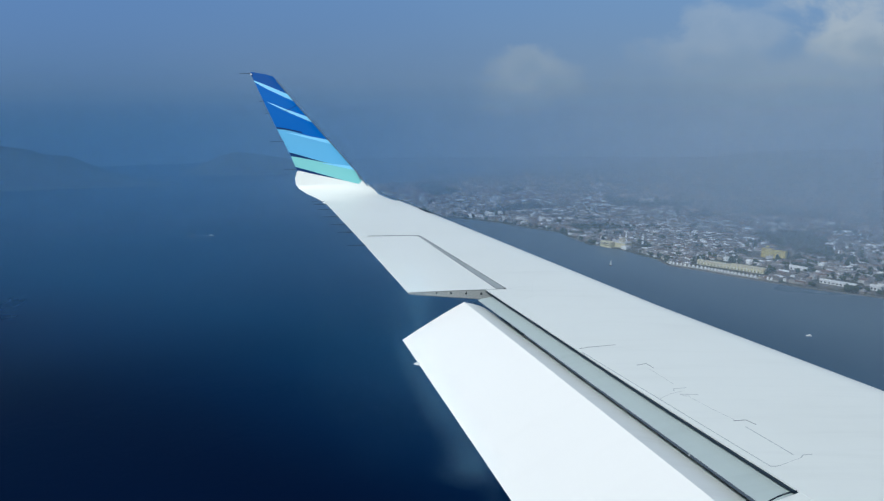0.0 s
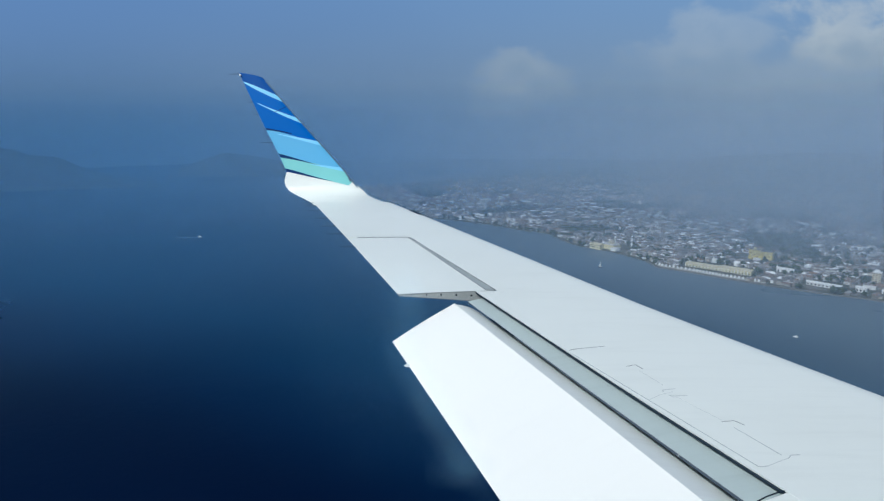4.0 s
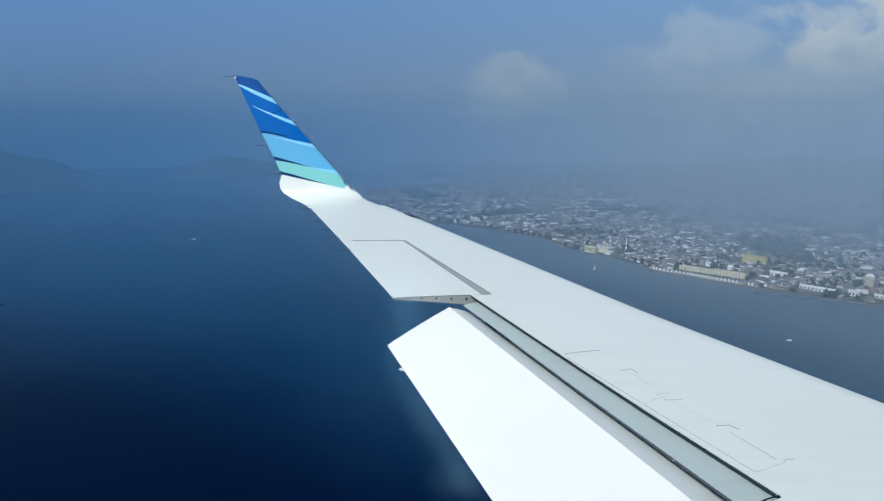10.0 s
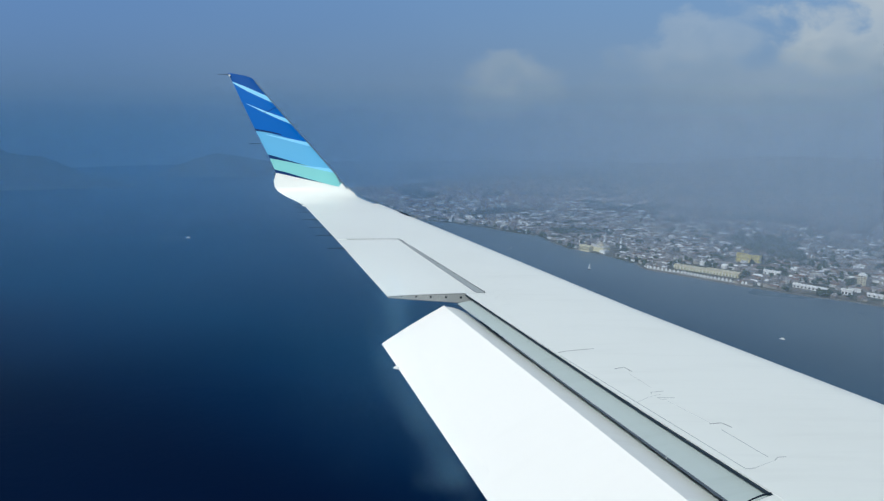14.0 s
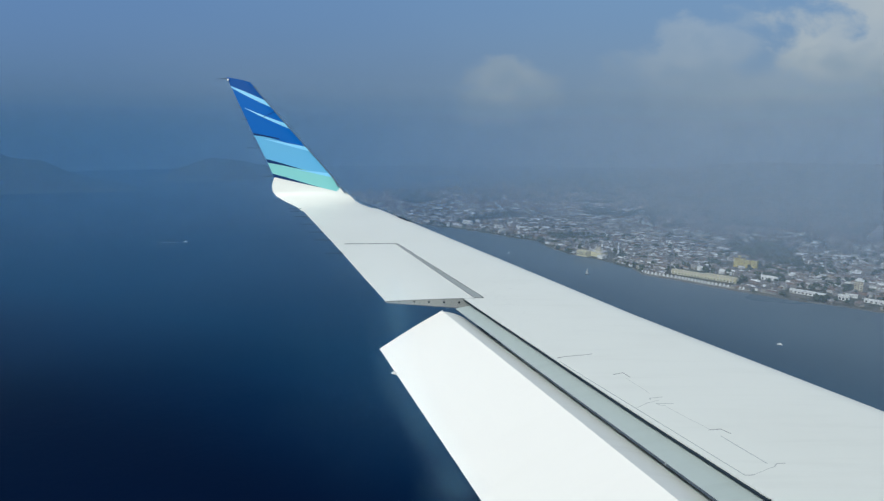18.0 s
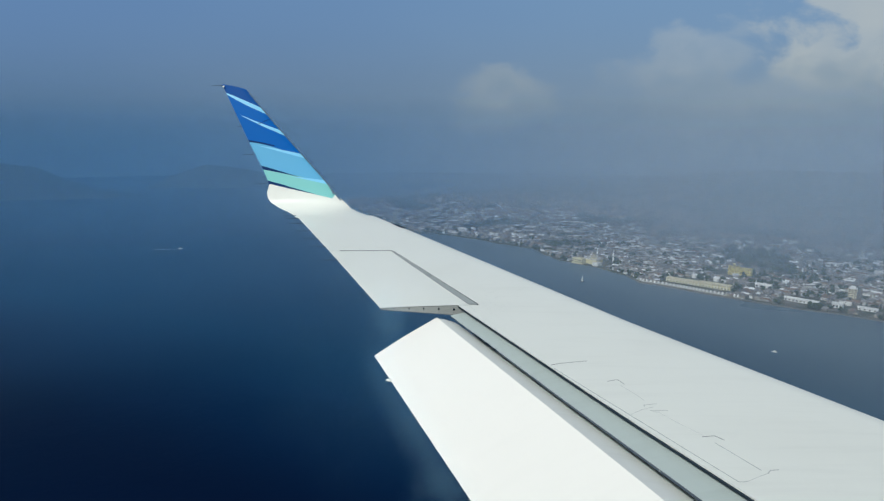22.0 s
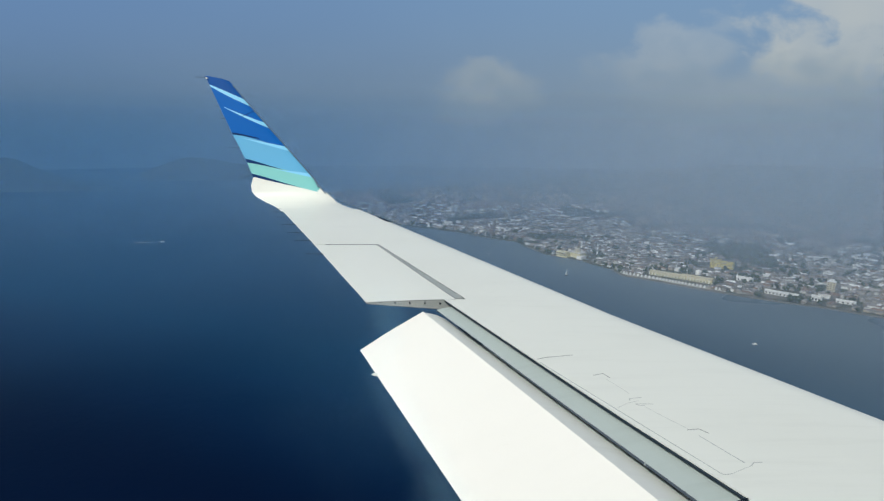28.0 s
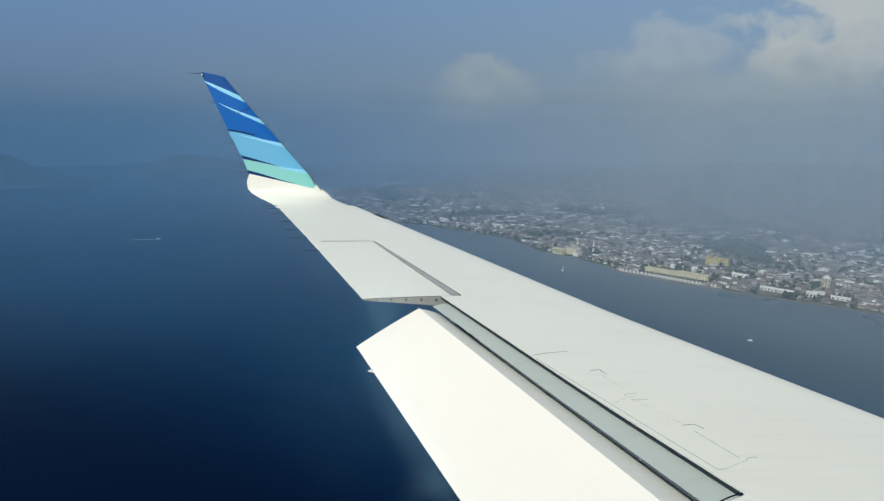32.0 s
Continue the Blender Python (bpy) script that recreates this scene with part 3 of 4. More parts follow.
def aileron_ring(y):
    a, b = aileron_nose(y), trail(y)
    h = line(y, (5.35, 0.088), (7.37, 0.070))
    ring = []
    for i in range(9):
        x = b + (a - b) * i / 8
        ring.append((x, y, skin_z(x, y) - 0.003 - droop(x, y)))
    zt = ring[-1][2]
    for i in range(1, 6):
        t = math.pi * i / 6
        ring.append((a + h * 0.06 * math.sin(t), y, zt - h / 2 * (1 - math.cos(t))))
    for i in range(9):
        f = i / 8
        x = a + (b - a) * f
        ring.append((x, y, skin_z(x, y) - 0.003 - droop(x, y) - h * (1 - f) ** 0.9 - 0.006))
    return ring


aileron = part("aileron", mesh_of("aileron", *loft([aileron_ring(y) for y in spread(5.352, 7.365, 8)]), WHITE, smooth=True), wing, "white aileron with grey perforated end rib")
# end rib plate, set just proud of the cut face
rib_ring = [(x, 5.349, z) for x, y, z in aileron_ring(5.352)]
rib_back = [(x, 5.345, z) for x, y, z in aileron_ring(5.352)]
part("end_rib", mesh_of("end_rib", *loft([rib_ring, rib_back]), RIB_GREY), aileron, "grey end rib")
# lightening holes: flat discs with the holes' inner shade as their colour
for f in (0.14, 0.305, 0.47, 0.64, 0.81):
    a, b = aileron_nose(5.35), trail(5.35)
    x = b + (a - b) * f + 0.01
    zc = skin_z(x, 5.35) - droop(x, 5.35) - 0.088 * f ** 0.9 * 0.5
    r = 0.007 + 0.004 * f
    part("rib_hole", mesh_of("rib_hole", *tube((x, 5.3462, zc), (x, 5.3425, zc), r, r, 12), DARK), aileron, "dark disc painted as a shaded lightening hole")

top_edge = [(x, y - 0.006, z + 0.001) for x, y, z in aileron_ring(5.352)[:9]]
for a, b in zip(top_edge, top_edge[1:]):
    part("rib_edge", mesh_of("rib_edge", *tube(a, b, 0.004, 0.004, 6), SEAM), aileron, "thin dark edge line")
low_edge = [(x, y - 0.008, z - 0.002) for x, y, z in aileron_ring(5.352)[14:]]
for a, b in zip(low_edge, low_edge[1:]):
    part("rib_flange", mesh_of("rib_flange", *tube(a, b, 0.0035, 0.0035, 6), SEAM), aileron)

# grey seal strip in the aileron gap, a little below the skin
v, f = loft([[(hinge(y) - 0.001, y, skin_z(hinge(y), y) - 0.005), (aileron_nose(y) + 0.003, y, skin_z(aileron_nose(y), y) - 0.004),
              (aileron_nose(y) + 0.003, y, skin_z(aileron_nose(y), y) - 0.026), (hinge(y) - 0.001, y, skin_z(hinge(y), y) - 0.026)] for y in spread(5.40, 7.36, 8)])
seal = part("aileron_seal", mesh_of("aileron_seal", v, f, SEAL_GREY), wing, "grey aileron gap seal")
v, f = loft([[(hinge(y) - 0.0005, y, skin_z(hinge(y), y) - 0.003), (hinge(y) - 0.005, y, skin_z(hinge(y), y) - 0.004), (hinge(y) - 0.005, y, skin_z(hinge(y), y) - 0.02), (hinge(y) - 0.0005, y, skin_z(hinge(y), y) - 0.02)] for y in spread(5.39, 7.37, 8)])
part("hinge_seal", mesh_of("hinge_seal", v, f, GAP), wing, "thin dark hinge seal")
v, f = loft([[(aileron_nose(y) + 0.009, y, skin_z(aileron_nose(y), y) - 0.002), (aileron_nose(y) + 0.003, y, skin_z(aileron_nose(y), y) - 0.001), (aileron_nose(y) + 0.003, y, skin_z(aileron_nose(y), y) - 0.02),
              (aileron_nose(y) + 0.009, y, skin_z(aileron_nose(y), y) - 0.02)] for y in spread(5.40, 7.36, 8)])
part("nose_seal", mesh_of("nose_seal", v, f, SEAM), wing, "thin dark seal by the aileron nose")
for y in (6.12, 6.30):
    x = hinge(y) - 0.028
    part("hinge_cap", mesh_of("hinge_cap", *tube((x, y, skin_z(x, y) - 0.02), (x, y, skin_z(x, y) - 0.001), 0.014, 0.010, 8), SEAM), wing)
part("aileron_gap", mesh_of("aileron_gap", *ribbon([(-0.545, 7.372), (-0.80, 7.373), (-1.06, 7.374), (-1.17, 7.374)], 0.016, 0.0015), SEAM), wing)


# slotted vane and flap below the lip
def vane_rear(y):
    return (line(y, (0.9, 2.04), (2.642, 1.266), (3.689, 0.794), (5.305, 0.093)), -1.829 + 0.0524 * y)


def vane_ring(y):
    x1, z1 = vane_rear(y)
    x0 = lip(y) + 0.16
    z0 = skin_z(lip(y), y) - 0.034
    top = []
    for i in range(8):
        f = i / 7
        x = x1 + (x0 - x1) * f
        top.append((x, y, z1 + (z0 - z1) * f + 0.012 * math.sin(math.pi * f)))
    low = [(x, y, z - 0.006 - 0.035 * math.sin(math.pi * i / 7)) for i, (x, y, z) in enumerate(top)]
    return top + low[::-1]


vane = part("flap_vane", mesh_of("flap_vane", *loft([vane_ring(y) for y in spread(ROOT, 5.27, 14)]), VANE_GREY, smooth=True), wing, "light grey flap vane in the slot")


def flap_top(y):
    return (line(y, (0.9, 1.86), (2.685, 1.101), (3.552, 0.734), (5.289, -0.005)), line(y, (0.9, -1.813), (2.685, -1.719), (5.289, -1.583)))


def flap_tail(y):
    return (line(y, (0.9, 1.114), (3.2625, 0.2123), (5.2887, -0.5611)), line(y, (0.9, -2.276), (3.2625, -2.089), (5.2887, -1.9284)))


def flap_ring(y):
    (xa, za), (xb, zb) = flap_top(y), flap_tail(y)
    along = Vector((xb - xa, 0, zb - za))
    size = along.length
    along.normalize()
    up = Vector((-along.z, 0, along.x))
    if up.z < 0:
        up = -up
    a = Vector((xa, y, za))
    ring, snout = [], []
    for i in range(11):
        f = 1 - i / 10
        ring.append(a + along * size * f + up * (0.012 * size * math.sin(math.pi * f)))
    # rounded nose, reaching forward under the vane
    reach, deep = 0.165 + 0.035 * (5.289 - y), 0.085 + 0.012 * (5.289 - y)
    low = a - up * (2 * deep)
    for i in range(1, 11):
        t = math.pi * i / 10
        mid = a.lerp(low, min(1.0, (1 - math.cos(t)) / 2 + 0.13 * math.sin(t)))
        snout.append(mid + Vector((reach * math.sin(t), 0, 0.004 * math.sin(t) * max(0, math.cos(t)))))
    for i in range(1, 11):
        f = i / 10
        ring.append(a + along * size * f - up * (2 * deep * (1 - f) ** 1.1 + 0.007))
    return [tuple(p) for p in ring], [tuple(p) for p in [ring[10], *snout]]


flap = part("flap", mesh_of("flap", *loft([flap_ring(y)[0] for y in spread(ROOT, 5.289, 16)] + [[(x, yy + 0.03 * max(0.0, min(1.0, (x + 0.56) / 0.56)), z) for x, yy, z in flap_ring(5.292)[0]]]), FLAP_WHITE, smooth=True), wing, "lowered white trailing-edge flap")
part("flap_nose", mesh_of("flap_nose", *loft([flap_ring(y)[1] for y in spread(ROOT, 5.285, 16)]), NOSE_GREY, smooth=True), flap, "light grey rounded flap nose")
# dark strips that paint the gap shade under the skin's lip and behind the vane
v, f = loft([[(lip(y) - 0.011, y, skin_z(lip(y), y) - 0.0095), (lip(y) + 0.03, y, skin_z(lip(y), y) - 0.0085), (lip(y) + 0.03, y, skin_z(lip(y), y) - 0.03), (lip(y) - 0.009, y, skin_z(lip(y), y) - 0.018)] for y in spread(ROOT, 5.33, 14)])
part("lip_seal", mesh_of("lip_seal", v, f, LIP_SHADE), wing, "dark strip painted as gap shade under the skin edge")
v, f = loft([[(vane_rear(y)[0] + 0.008, y, vane_rear(y)[1] + 0.001), (vane_rear(y)[0] - 0.006 - 0.0030 * (5.3 - y), y, vane_rear(y)[1] - 0.008), (vane_rear(y)[0] + 0.008, y, vane_rear(y)[1] - 0.02)] for y in spread(ROOT, 5.26, 14)])
part("vane_seal", mesh_of("vane_seal", v, f, VANE_SHADE), vane, "dark strip painted as slot shade behind the vane")
xb, zb = vane_rear(2.93)
part("vane_fitting", mesh_of("vane_fitting", *tube((xb - 0.014, 2.93, zb - 0.006), (xb - 0.004, 2.95, zb + 0.002), 0.004, 0.003, 8), SEAL_GREY), vane, "small grey fitting")
xb, zb = flap_tail(4.83)
v, f = loft([[(xb + dx, 4.83 + dy, zb + dz) for dy, dz in ((-s, -s * 0.6), (s, -s * 0.6), (s, s * 0.6), (-s, s * 0.6))] for dx, s in ((0.05, 0.016), (-0.01, 0.014), (-0.038, 0.006))])
part("flap_fitting", mesh_of("flap_fitting", v, f, FLAP_WHITE), flap, "small white fitting")
# near-black sheet painted as the slot's inner shade, and rub marks along the vane's dark line
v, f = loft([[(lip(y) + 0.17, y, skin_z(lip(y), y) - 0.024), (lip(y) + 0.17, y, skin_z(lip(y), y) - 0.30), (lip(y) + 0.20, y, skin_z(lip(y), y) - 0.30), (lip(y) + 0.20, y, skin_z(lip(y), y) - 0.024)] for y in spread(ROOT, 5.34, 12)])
part("slot_wall", mesh_of("slot_wall", v, f, DARK), wing, "near-black sheet for the shade inside the slot")
for y0, y1 in ((4.69, 4.86), (4.57, 4.66), (4.505, 4.545)):
    v, f = loft([[(vane_rear(y)[0] - 0.011, y, vane_rear(y)[1] - 0.0065), (vane_rear(y)[0] - 0.001, y, vane_rear(y)[1] - 0.0005), (vane_rear(y)[0] - 0.001, y, vane_rear(y)[1] - 0.018)] for y in spread(y0, y1, 4)])
    part("rub_strip", mesh_of("rub_strip", v, f, DARK), vane)

# fixed fairing that closes the slot inboard of the vane; its outer end is cut on a slant
def fairing_ring(y, sink):
    back = y - 0.075
    xr = vane_rear(back)[0] - 0.03
    return [(lip(y) + 0.02, y, skin_z(lip(y), y) - 0.001 - sink), (xr, back, skin_z(xr, back) - 0.004 - sink), (xr - 0.02, back, skin_z(xr, back) - 0.09), (lip(y) + 0.02, y, skin_z(lip(y), y) - 0.06)]


part("slot_fairing", mesh_of("slot_fairing", *loft([fairing_ring(y, 0.0) for y in spread(ROOT + 0.08, 2.548, 8)] + [fairing_ring(2.556, 0.012)]), WHITE, smooth=True), wing, "white fairing closing the slot")
(ax, ay, az), (bx, by, bz) = fairing_ring(2.560, 0.004)[:2]
for k in range(6):
    bow = [0.010 * math.sin(math.pi * (k + e) / 6) for e in (0, 1)]
    part("fairing_seal", mesh_of("fairing_seal", *tube((ax + (bx - ax) * k / 6, ay + (by - ay) * k / 6 + bow[0], az + (bz - az) * k / 6), (ax + (bx - ax) * (k + 1) / 6, ay + (by - ay) * (k + 1) / 6 + bow[1], az + (bz - az) * (k + 1) / 6), 0.0035, 0.0035, 6), GAP), wing, "thin dark edge seal")

# seams and stencilled marks on the upper skin
SEAMS = (
    ((0.771, 4.075), (0.83, 4.10), (1.028, 4.142)),
    ((0.78, 4.02), (1.10, 3.38), (1.426, 2.732)),
    ((1.426, 2.732), (1.45, 2.731), (1.475, 2.738)),
    ((1.088, 3.819), (1.156, 3.845), (1.185, 3.778)),
    ((1.22, 3.50), (1.30, 3.515)),
    ((1.235, 3.435), (1.34, 3.432)),
    ((1.42, 3.14), (1.489, 3.15), (1.524, 3.104)),
    ((1.46, 3.081), (1.58, 2.826)),
    ((1.155, 3.76), (1.20, 3.66), (1.24, 3.56)),
    ((1.28, 3.40), (1.36, 3.26), (1.43, 3.15)),
    ((1.109, 3.384), (1.186, 3.441), (1.269, 3.476)),
    ((1.475, 2.738), (1.56, 2.782), (1.60, 2.80)),
    ((1.60, 2.80), (1.625, 2.826), (1.67, 2.831)),
    ((1.215, 3.475), (1.22, 3.50)),
    ((1.235, 3.435), (1.255, 3.415), (1.285, 3.412)),
)
for i, pts in enumerate(SEAMS):
    dense = []
    for a, b in zip(pts, pts[1:]):
        dense += [(a[0] + (b[0] - a[0]) * k / 6, a[1] + (b[1] - a[1]) * k / 6) for k in range(6)]
    dense.append(pts[-1])
    part("panel_seam", mesh_of("panel_seam", *ribbon(dense, 0.0042 if i in (1, 7) else 0.0022 if 7 < i < 12 else 0.005, 0.0008), SEAM if i in (0, 3, 6) else SEAL_GREY if i in (1, 7) else FAINT_SEAM), wing)

# position light on the leading edge
y = 8.86
v, f = loft([[(lead(yy) + 0.012 - 0.09 * k, yy, skin_z(lead(yy) - 0.10, yy) + dz) for k, dz in ((0, -0.03), (0.3, 0.005), (0.8, 0.003), (0.8, -0.03))] for yy in spread(8.72, 9.02, 4)])
part("position_light", mesh_of("position_light", v, f, DARK), wing, "dark glazed position light")

# ---- winglet ----
# stations: y, z, leading x, trailing x, thickness
WINGLET = ((9.69, -1.2525, -0.995, -2.201, 0.085), (9.93, -1.2397, -1.14, -2.303, 0.08), (10.14, -1.222, -1.29, -2.44, 0.075), (10.27, -1.185, -1.42, -2.6, 0.07), (10.345, -1.12, -1.495, -2.755, 0.065),
           (10.372, -1.06, -1.62, -2.815, 0.062), (10.398, -0.963, -1.735, -2.832, 0.06), (10.435, -0.836, -1.822, -2.797, 0.056), (10.504, -0.581, -2.055, -2.913, 0.052), (10.619, -0.153, -2.448, -3.146, 0.045),
           (10.7, 0.147, -2.725, -3.297, 0.038), (10.8, 0.52, -3.055, -3.484, 0.03), (10.843, 0.665, -3.182, -3.557, 0.024))


def winglet_at(z):
    """(y, lead, trail, thickness) at height z above the blend."""
    k = 6
    while k < len(WINGLET) - 2 and z > WINGLET[k + 1][1]:
        k += 1
    a, b = WINGLET[k], WINGLET[k + 1]
    f = (z - a[1]) / (b[1] - a[1])
    return [a[i] + (b[i] - a[i]) * f for i in (0, 2, 3, 4)]


def fin_ring(y, z, xl, xt, th, out):
    """Lens section; out points to the inboard side."""
    ring = []
    for side in (1, -1):
        for i in range(12):
            f = i / 12 if side == 1 else 1 - i / 12
            half = th * 0.5 * (math.sin(math.pi * f ** 0.72)) ** 0.8 if 0 < f < 1 else 0.0
            x = xl + (xt - xl) * f
            ring.append((x, y + out[0] * half * side, z + out[1] * half * side))
    return ring


rings = []
for k, (y, z, xl, xt, th) in enumerate(WINGLET):
    a, b = WINGLET[max(0, k - 1)], WINGLET[min(len(WINGLET) - 1, k + 1)]
    d = Vector((b[0] - a[0], b[1] - a[1])).normalized()
    rings.append(fin_ring(y, z, xl, xt, th, (-d.y, d.x)))
# keep the inboard face in its place: shift each ring outwards by half its thickness
fixed = []
for k, ring in enumerate(rings):
    a, b = WINGLET[max(0, k - 1)], WINGLET[min(len(WINGLET) - 1, k + 1)]
    d = Vector((b[0] - a[0], b[1] - a[1])).normalized()
    s = WINGLET[k][4] * 0.5
    fixed.append([(x, y + d.y * s, z - d.x * s) for x, y, z in ring])
root = fixed[:8]
blade = fixed[7:]
# rounded tip cap
ty, tz, txl, txt, tth = WINGLET[-1]
for dz, c0, c1, k in ((0.04, 0.10, 0.02, 0.8), (0.075, 0.36, 0.03, 0.6), (0.10, 0.66, 0.04, 0.4), (0.118, 0.88, 0.05, 0.2)):
    xl, xt = txl + (txt - 0.075 - txl) * c0, txt - 0.062 * dz / 0.118
    blade.append([(x, y + 0.27 * dz + tth * 0.5, z) for x, y, z in fin_ring(ty, tz + dz, xl, xt, tth * k, (-0.96, 0.26))])
part("winglet_root", mesh_of("winglet_root", *loft(root), WHITE, smooth=True), wing, "white curved winglet root")
tip_ring = len(blade) - 4
skin_v, skin_f = loft(blade)
winglet = part("winglet", mesh_of("winglet", skin_v, skin_f, BLUE, DEEP, indices=[1 if min(f) >= (tip_ring - 1) * 24 else 0 for f in skin_f], smooth=True), wing, "blue and turquoise striped winglet")


def stripe(name, low, high, mat, q0=0.0, q1=1.0, lift=0.0025):
    """A painted band on the inboard face. low, high: heights at trailing and leading edge and the bow between."""
    verts, faces = [], []
    n = 22
    for i in range(n + 1):
        q = q0 + (q1 - q0) * i / n
        for k, (za, zb, bow) in enumerate((low, high)):
            z = za + (zb - za) * q + bow * q * (1 - q) * 4
            for _ in range(3):
                y, xl, xt, th = winglet_at(z)
            f = 1 - q
            half = th * 0.5 * (math.sin(math.pi * min(0.9999, max(0.0001, f)) ** 0.72)) ** 0.8
            off = half - th * 0.5
            verts.append((xl + (xt - xl) * f + 0.0, y - 0.96 * off - 0.96 * lift, z + 0.26 * off + 0.26 * lift))
    for i in range(n):
        faces.append((2 * i, 2 * i + 1, 2 * i + 3, 2 * i + 2))
    ob = part(name, mesh_of(name, verts, faces, mat), winglet)
    return ob


# heights at the trailing edge, at the leading edge, bow
stripe("white_band", (-0.80, -1.10, 0.0), (-0.815, -1.085, 0.012), WHITE, 0.0, 1.0)
stripe("teal_band", (-0.815, -1.085, 0.012), (-0.60, -0.835, 0.03), TEAL, 0.0, 1.0)
stripe("navy_line", (-0.83, -1.07, 0.005), (-0.775, -1.090, 0.008), NAVY, 0.0, 0.72, 0.004)
stripe("sky_band", (-0.60, -0.835, 0.03), (-0.145, -0.41, 0.035), SKY_BLUE, 0.0, 1.0)
stripe("navy_line", (-0.60, -0.84, 0.020), (-0.535, -0.880, 0.020), NAVY, 0.0, 0.62, 0.004)
stripe("pale_line", (-0.60, -0.84, 0.0), (-0.66, -0.77, 0.0), PALE_BLUE, 0.46, 1.0, 0.004)
stripe("pale_line", (-0.17, -0.42, 0.0), (-0.19, -0.345, 0.006), PALE_BLUE, 0.15, 1.0, 0.004)
stripe("navy_line", (-0.155, -0.33, 0.02), (-0.12, -0.33, 0.025), NAVY, 0.0, 0.55, 0.004)
stripe("pale_line", (0.33, -0.06, 0.0), (0.325, 0.035, 0.0), PALE_BLUE, 0.12, 1.0, 0.004)
stripe("pale_line", (0.618, 0.29, 0.0), (0.645, 0.40, 0.02), PALE_BLUE, 0.0, 1.0, 0.004)
stripe("seam_line", (0.03, 0.225, 0.0), (0.037, 0.232, 0.0), NAVY, 0.5, 1.0, 0.005)
stripe("deep_band", (0.645, 0.40, 0.02), (0.665, 0.665, 0.0), DEEP, 0.0, 1.0, 0.003)

# bare leading edge round the winglet's root
for (ya, za, xa, _, ta), (yb, zb, xb, _, tb) in zip(WINGLET[:7], WINGLET[1:8]):
    part("root_edge", mesh_of("root_edge", *tube((xa + 0.004, ya, za - ta * 0.5), (xb + 0.004, yb + (0.5 * tb if zb > -1.1 else 0), zb - (0 if zb > -1.1 else tb * 0.5)), 0.012, 0.012, 8), EDGE_GREY), wing, "bare grey leading edge")
# bare leading edge strip of the winglet
v, f = [], []
edge = []
for z in spread(-0.95, 0.64, 16):
    y, xl, xt, th = winglet_at(z)
    edge.append([(xl + 0.010, y + th * 0.5, z), (xl - 0.014, y + th * 0.16, z), (xl - 0.014, y + th * 0.9, z)])
part("leading_edge", mesh_of("leading_edge", *loft(edge), EDGE_GREY, smooth=True), winglet, "bare grey metal leading edge")
ty, txl, txt, tth = winglet_at(0.665)
part("tip_light", mesh_of("tip_light", *tube((-3.60, 10.868, 0.755), (-3.585, 10.866, 0.735), 0.014, 0.02, 8), BRIGHT), winglet, "small white tip light")


# static wicks along the outer trailing edges
def wick(base, length, owner):
    b = Vector(base)
    part("static_wick", mesh_of("static_wick", *tube(b + Vector((0.004, 0, -0.004)), b + Vector((-length, 0, -0.004)), 0.0052, 0.003, 6), WICK), owner)


for y in (9.68, 9.45, 9.05, 8.53, 8.03, 7.59):
    wick((trail(y), y, skin_z(trail(y), y)), 0.20, wing)
wick((trail(6.95), 6.95, skin_z(trail(6.95), 6.95)), 0.20, aileron)
for z, k in ((-0.82, 0.22), (-0.36, 0.22), (0.10, 0.08), (0.30, 0.08)):
    y, xl, xt, th = winglet_at(z)
    wick((xt, y + th * 0.5, z), k, winglet)
wick((-3.61, 10.87, 0.765), 0.18, winglet)


# ---- the town ----
def spot(x, y, z=None):
    return (x, y, ground_z(x, y) if z is None else z)


def windows(parent, x0, x1, y, z0, rows, cols, w, h, step, facing=-1):
    """Rows of dark panes on a wall, set 3 cm proud of it."""
    data = mesh_of("window", *box_data(-w / 2, w / 2, -0.08, 0.08, 0, h), PANE_DARK)
    for r in range(rows):
        for c in range(cols):
            ob = part("window", data, parent)
            ob.location = (x0 + (x1 - x0) * (c + 0.5) / cols, y + 0.03 * facing, z0 + r * step)


def block(name, at, turn, size, wall, roof, label, category, floors, cols, parapet=True):
    """A flat-roofed building: body, roof slab with parapet, plant room, rows of windows."""
    w, d, h = size
    ob = thing(name, at, label, category)
    ob.rotation_euler = (0, 0, radians(turn))
    body = box("wall", (-w / 2, w / 2, -d / 2, d / 2, -2, h), wall, ob)
    box("roof", (-w / 2 - 0.4, w / 2 + 0.4, -d / 2 - 0.4, d / 2 + 0.4, h, h + 0.5), roof, ob)
    box("plant_room", (-w * 0.12, w * 0.1, -d * 0.2, d * 0.22, h + 0.5, h + 3.2), wall, ob)
    step = h / floors
    windows(body, -w / 2, w / 2, -d / 2, step * 0.32, floors, cols, w / cols * 0.5, step * 0.45, step)
    return ob


# yellow hotel of two joined wings
hotel = block("hotel_building", spot(524, 1092), -38, (24, 20, 25), YELLOW, CONCRETE, "yellow slab hotel building with flat roof", "building", 7, 6)
wing2 = box("annex", (13, 42, -9, 12, -2, 22), YELLOW, hotel, "yellow annex block")
windows(wing2, 13, 42, -9, 1.2, 6, 7, 2.0, 1.5, 3.4)
box("annex_roof", (12.6, 42.4, -9.4, 12.4, 22, 22.5), CONCRETE, hotel)
box("porch", (2, 16, -22, -10, -2, 5), PALE, hotel)
hotel.scale = (0.70, 0.70, 0.68)

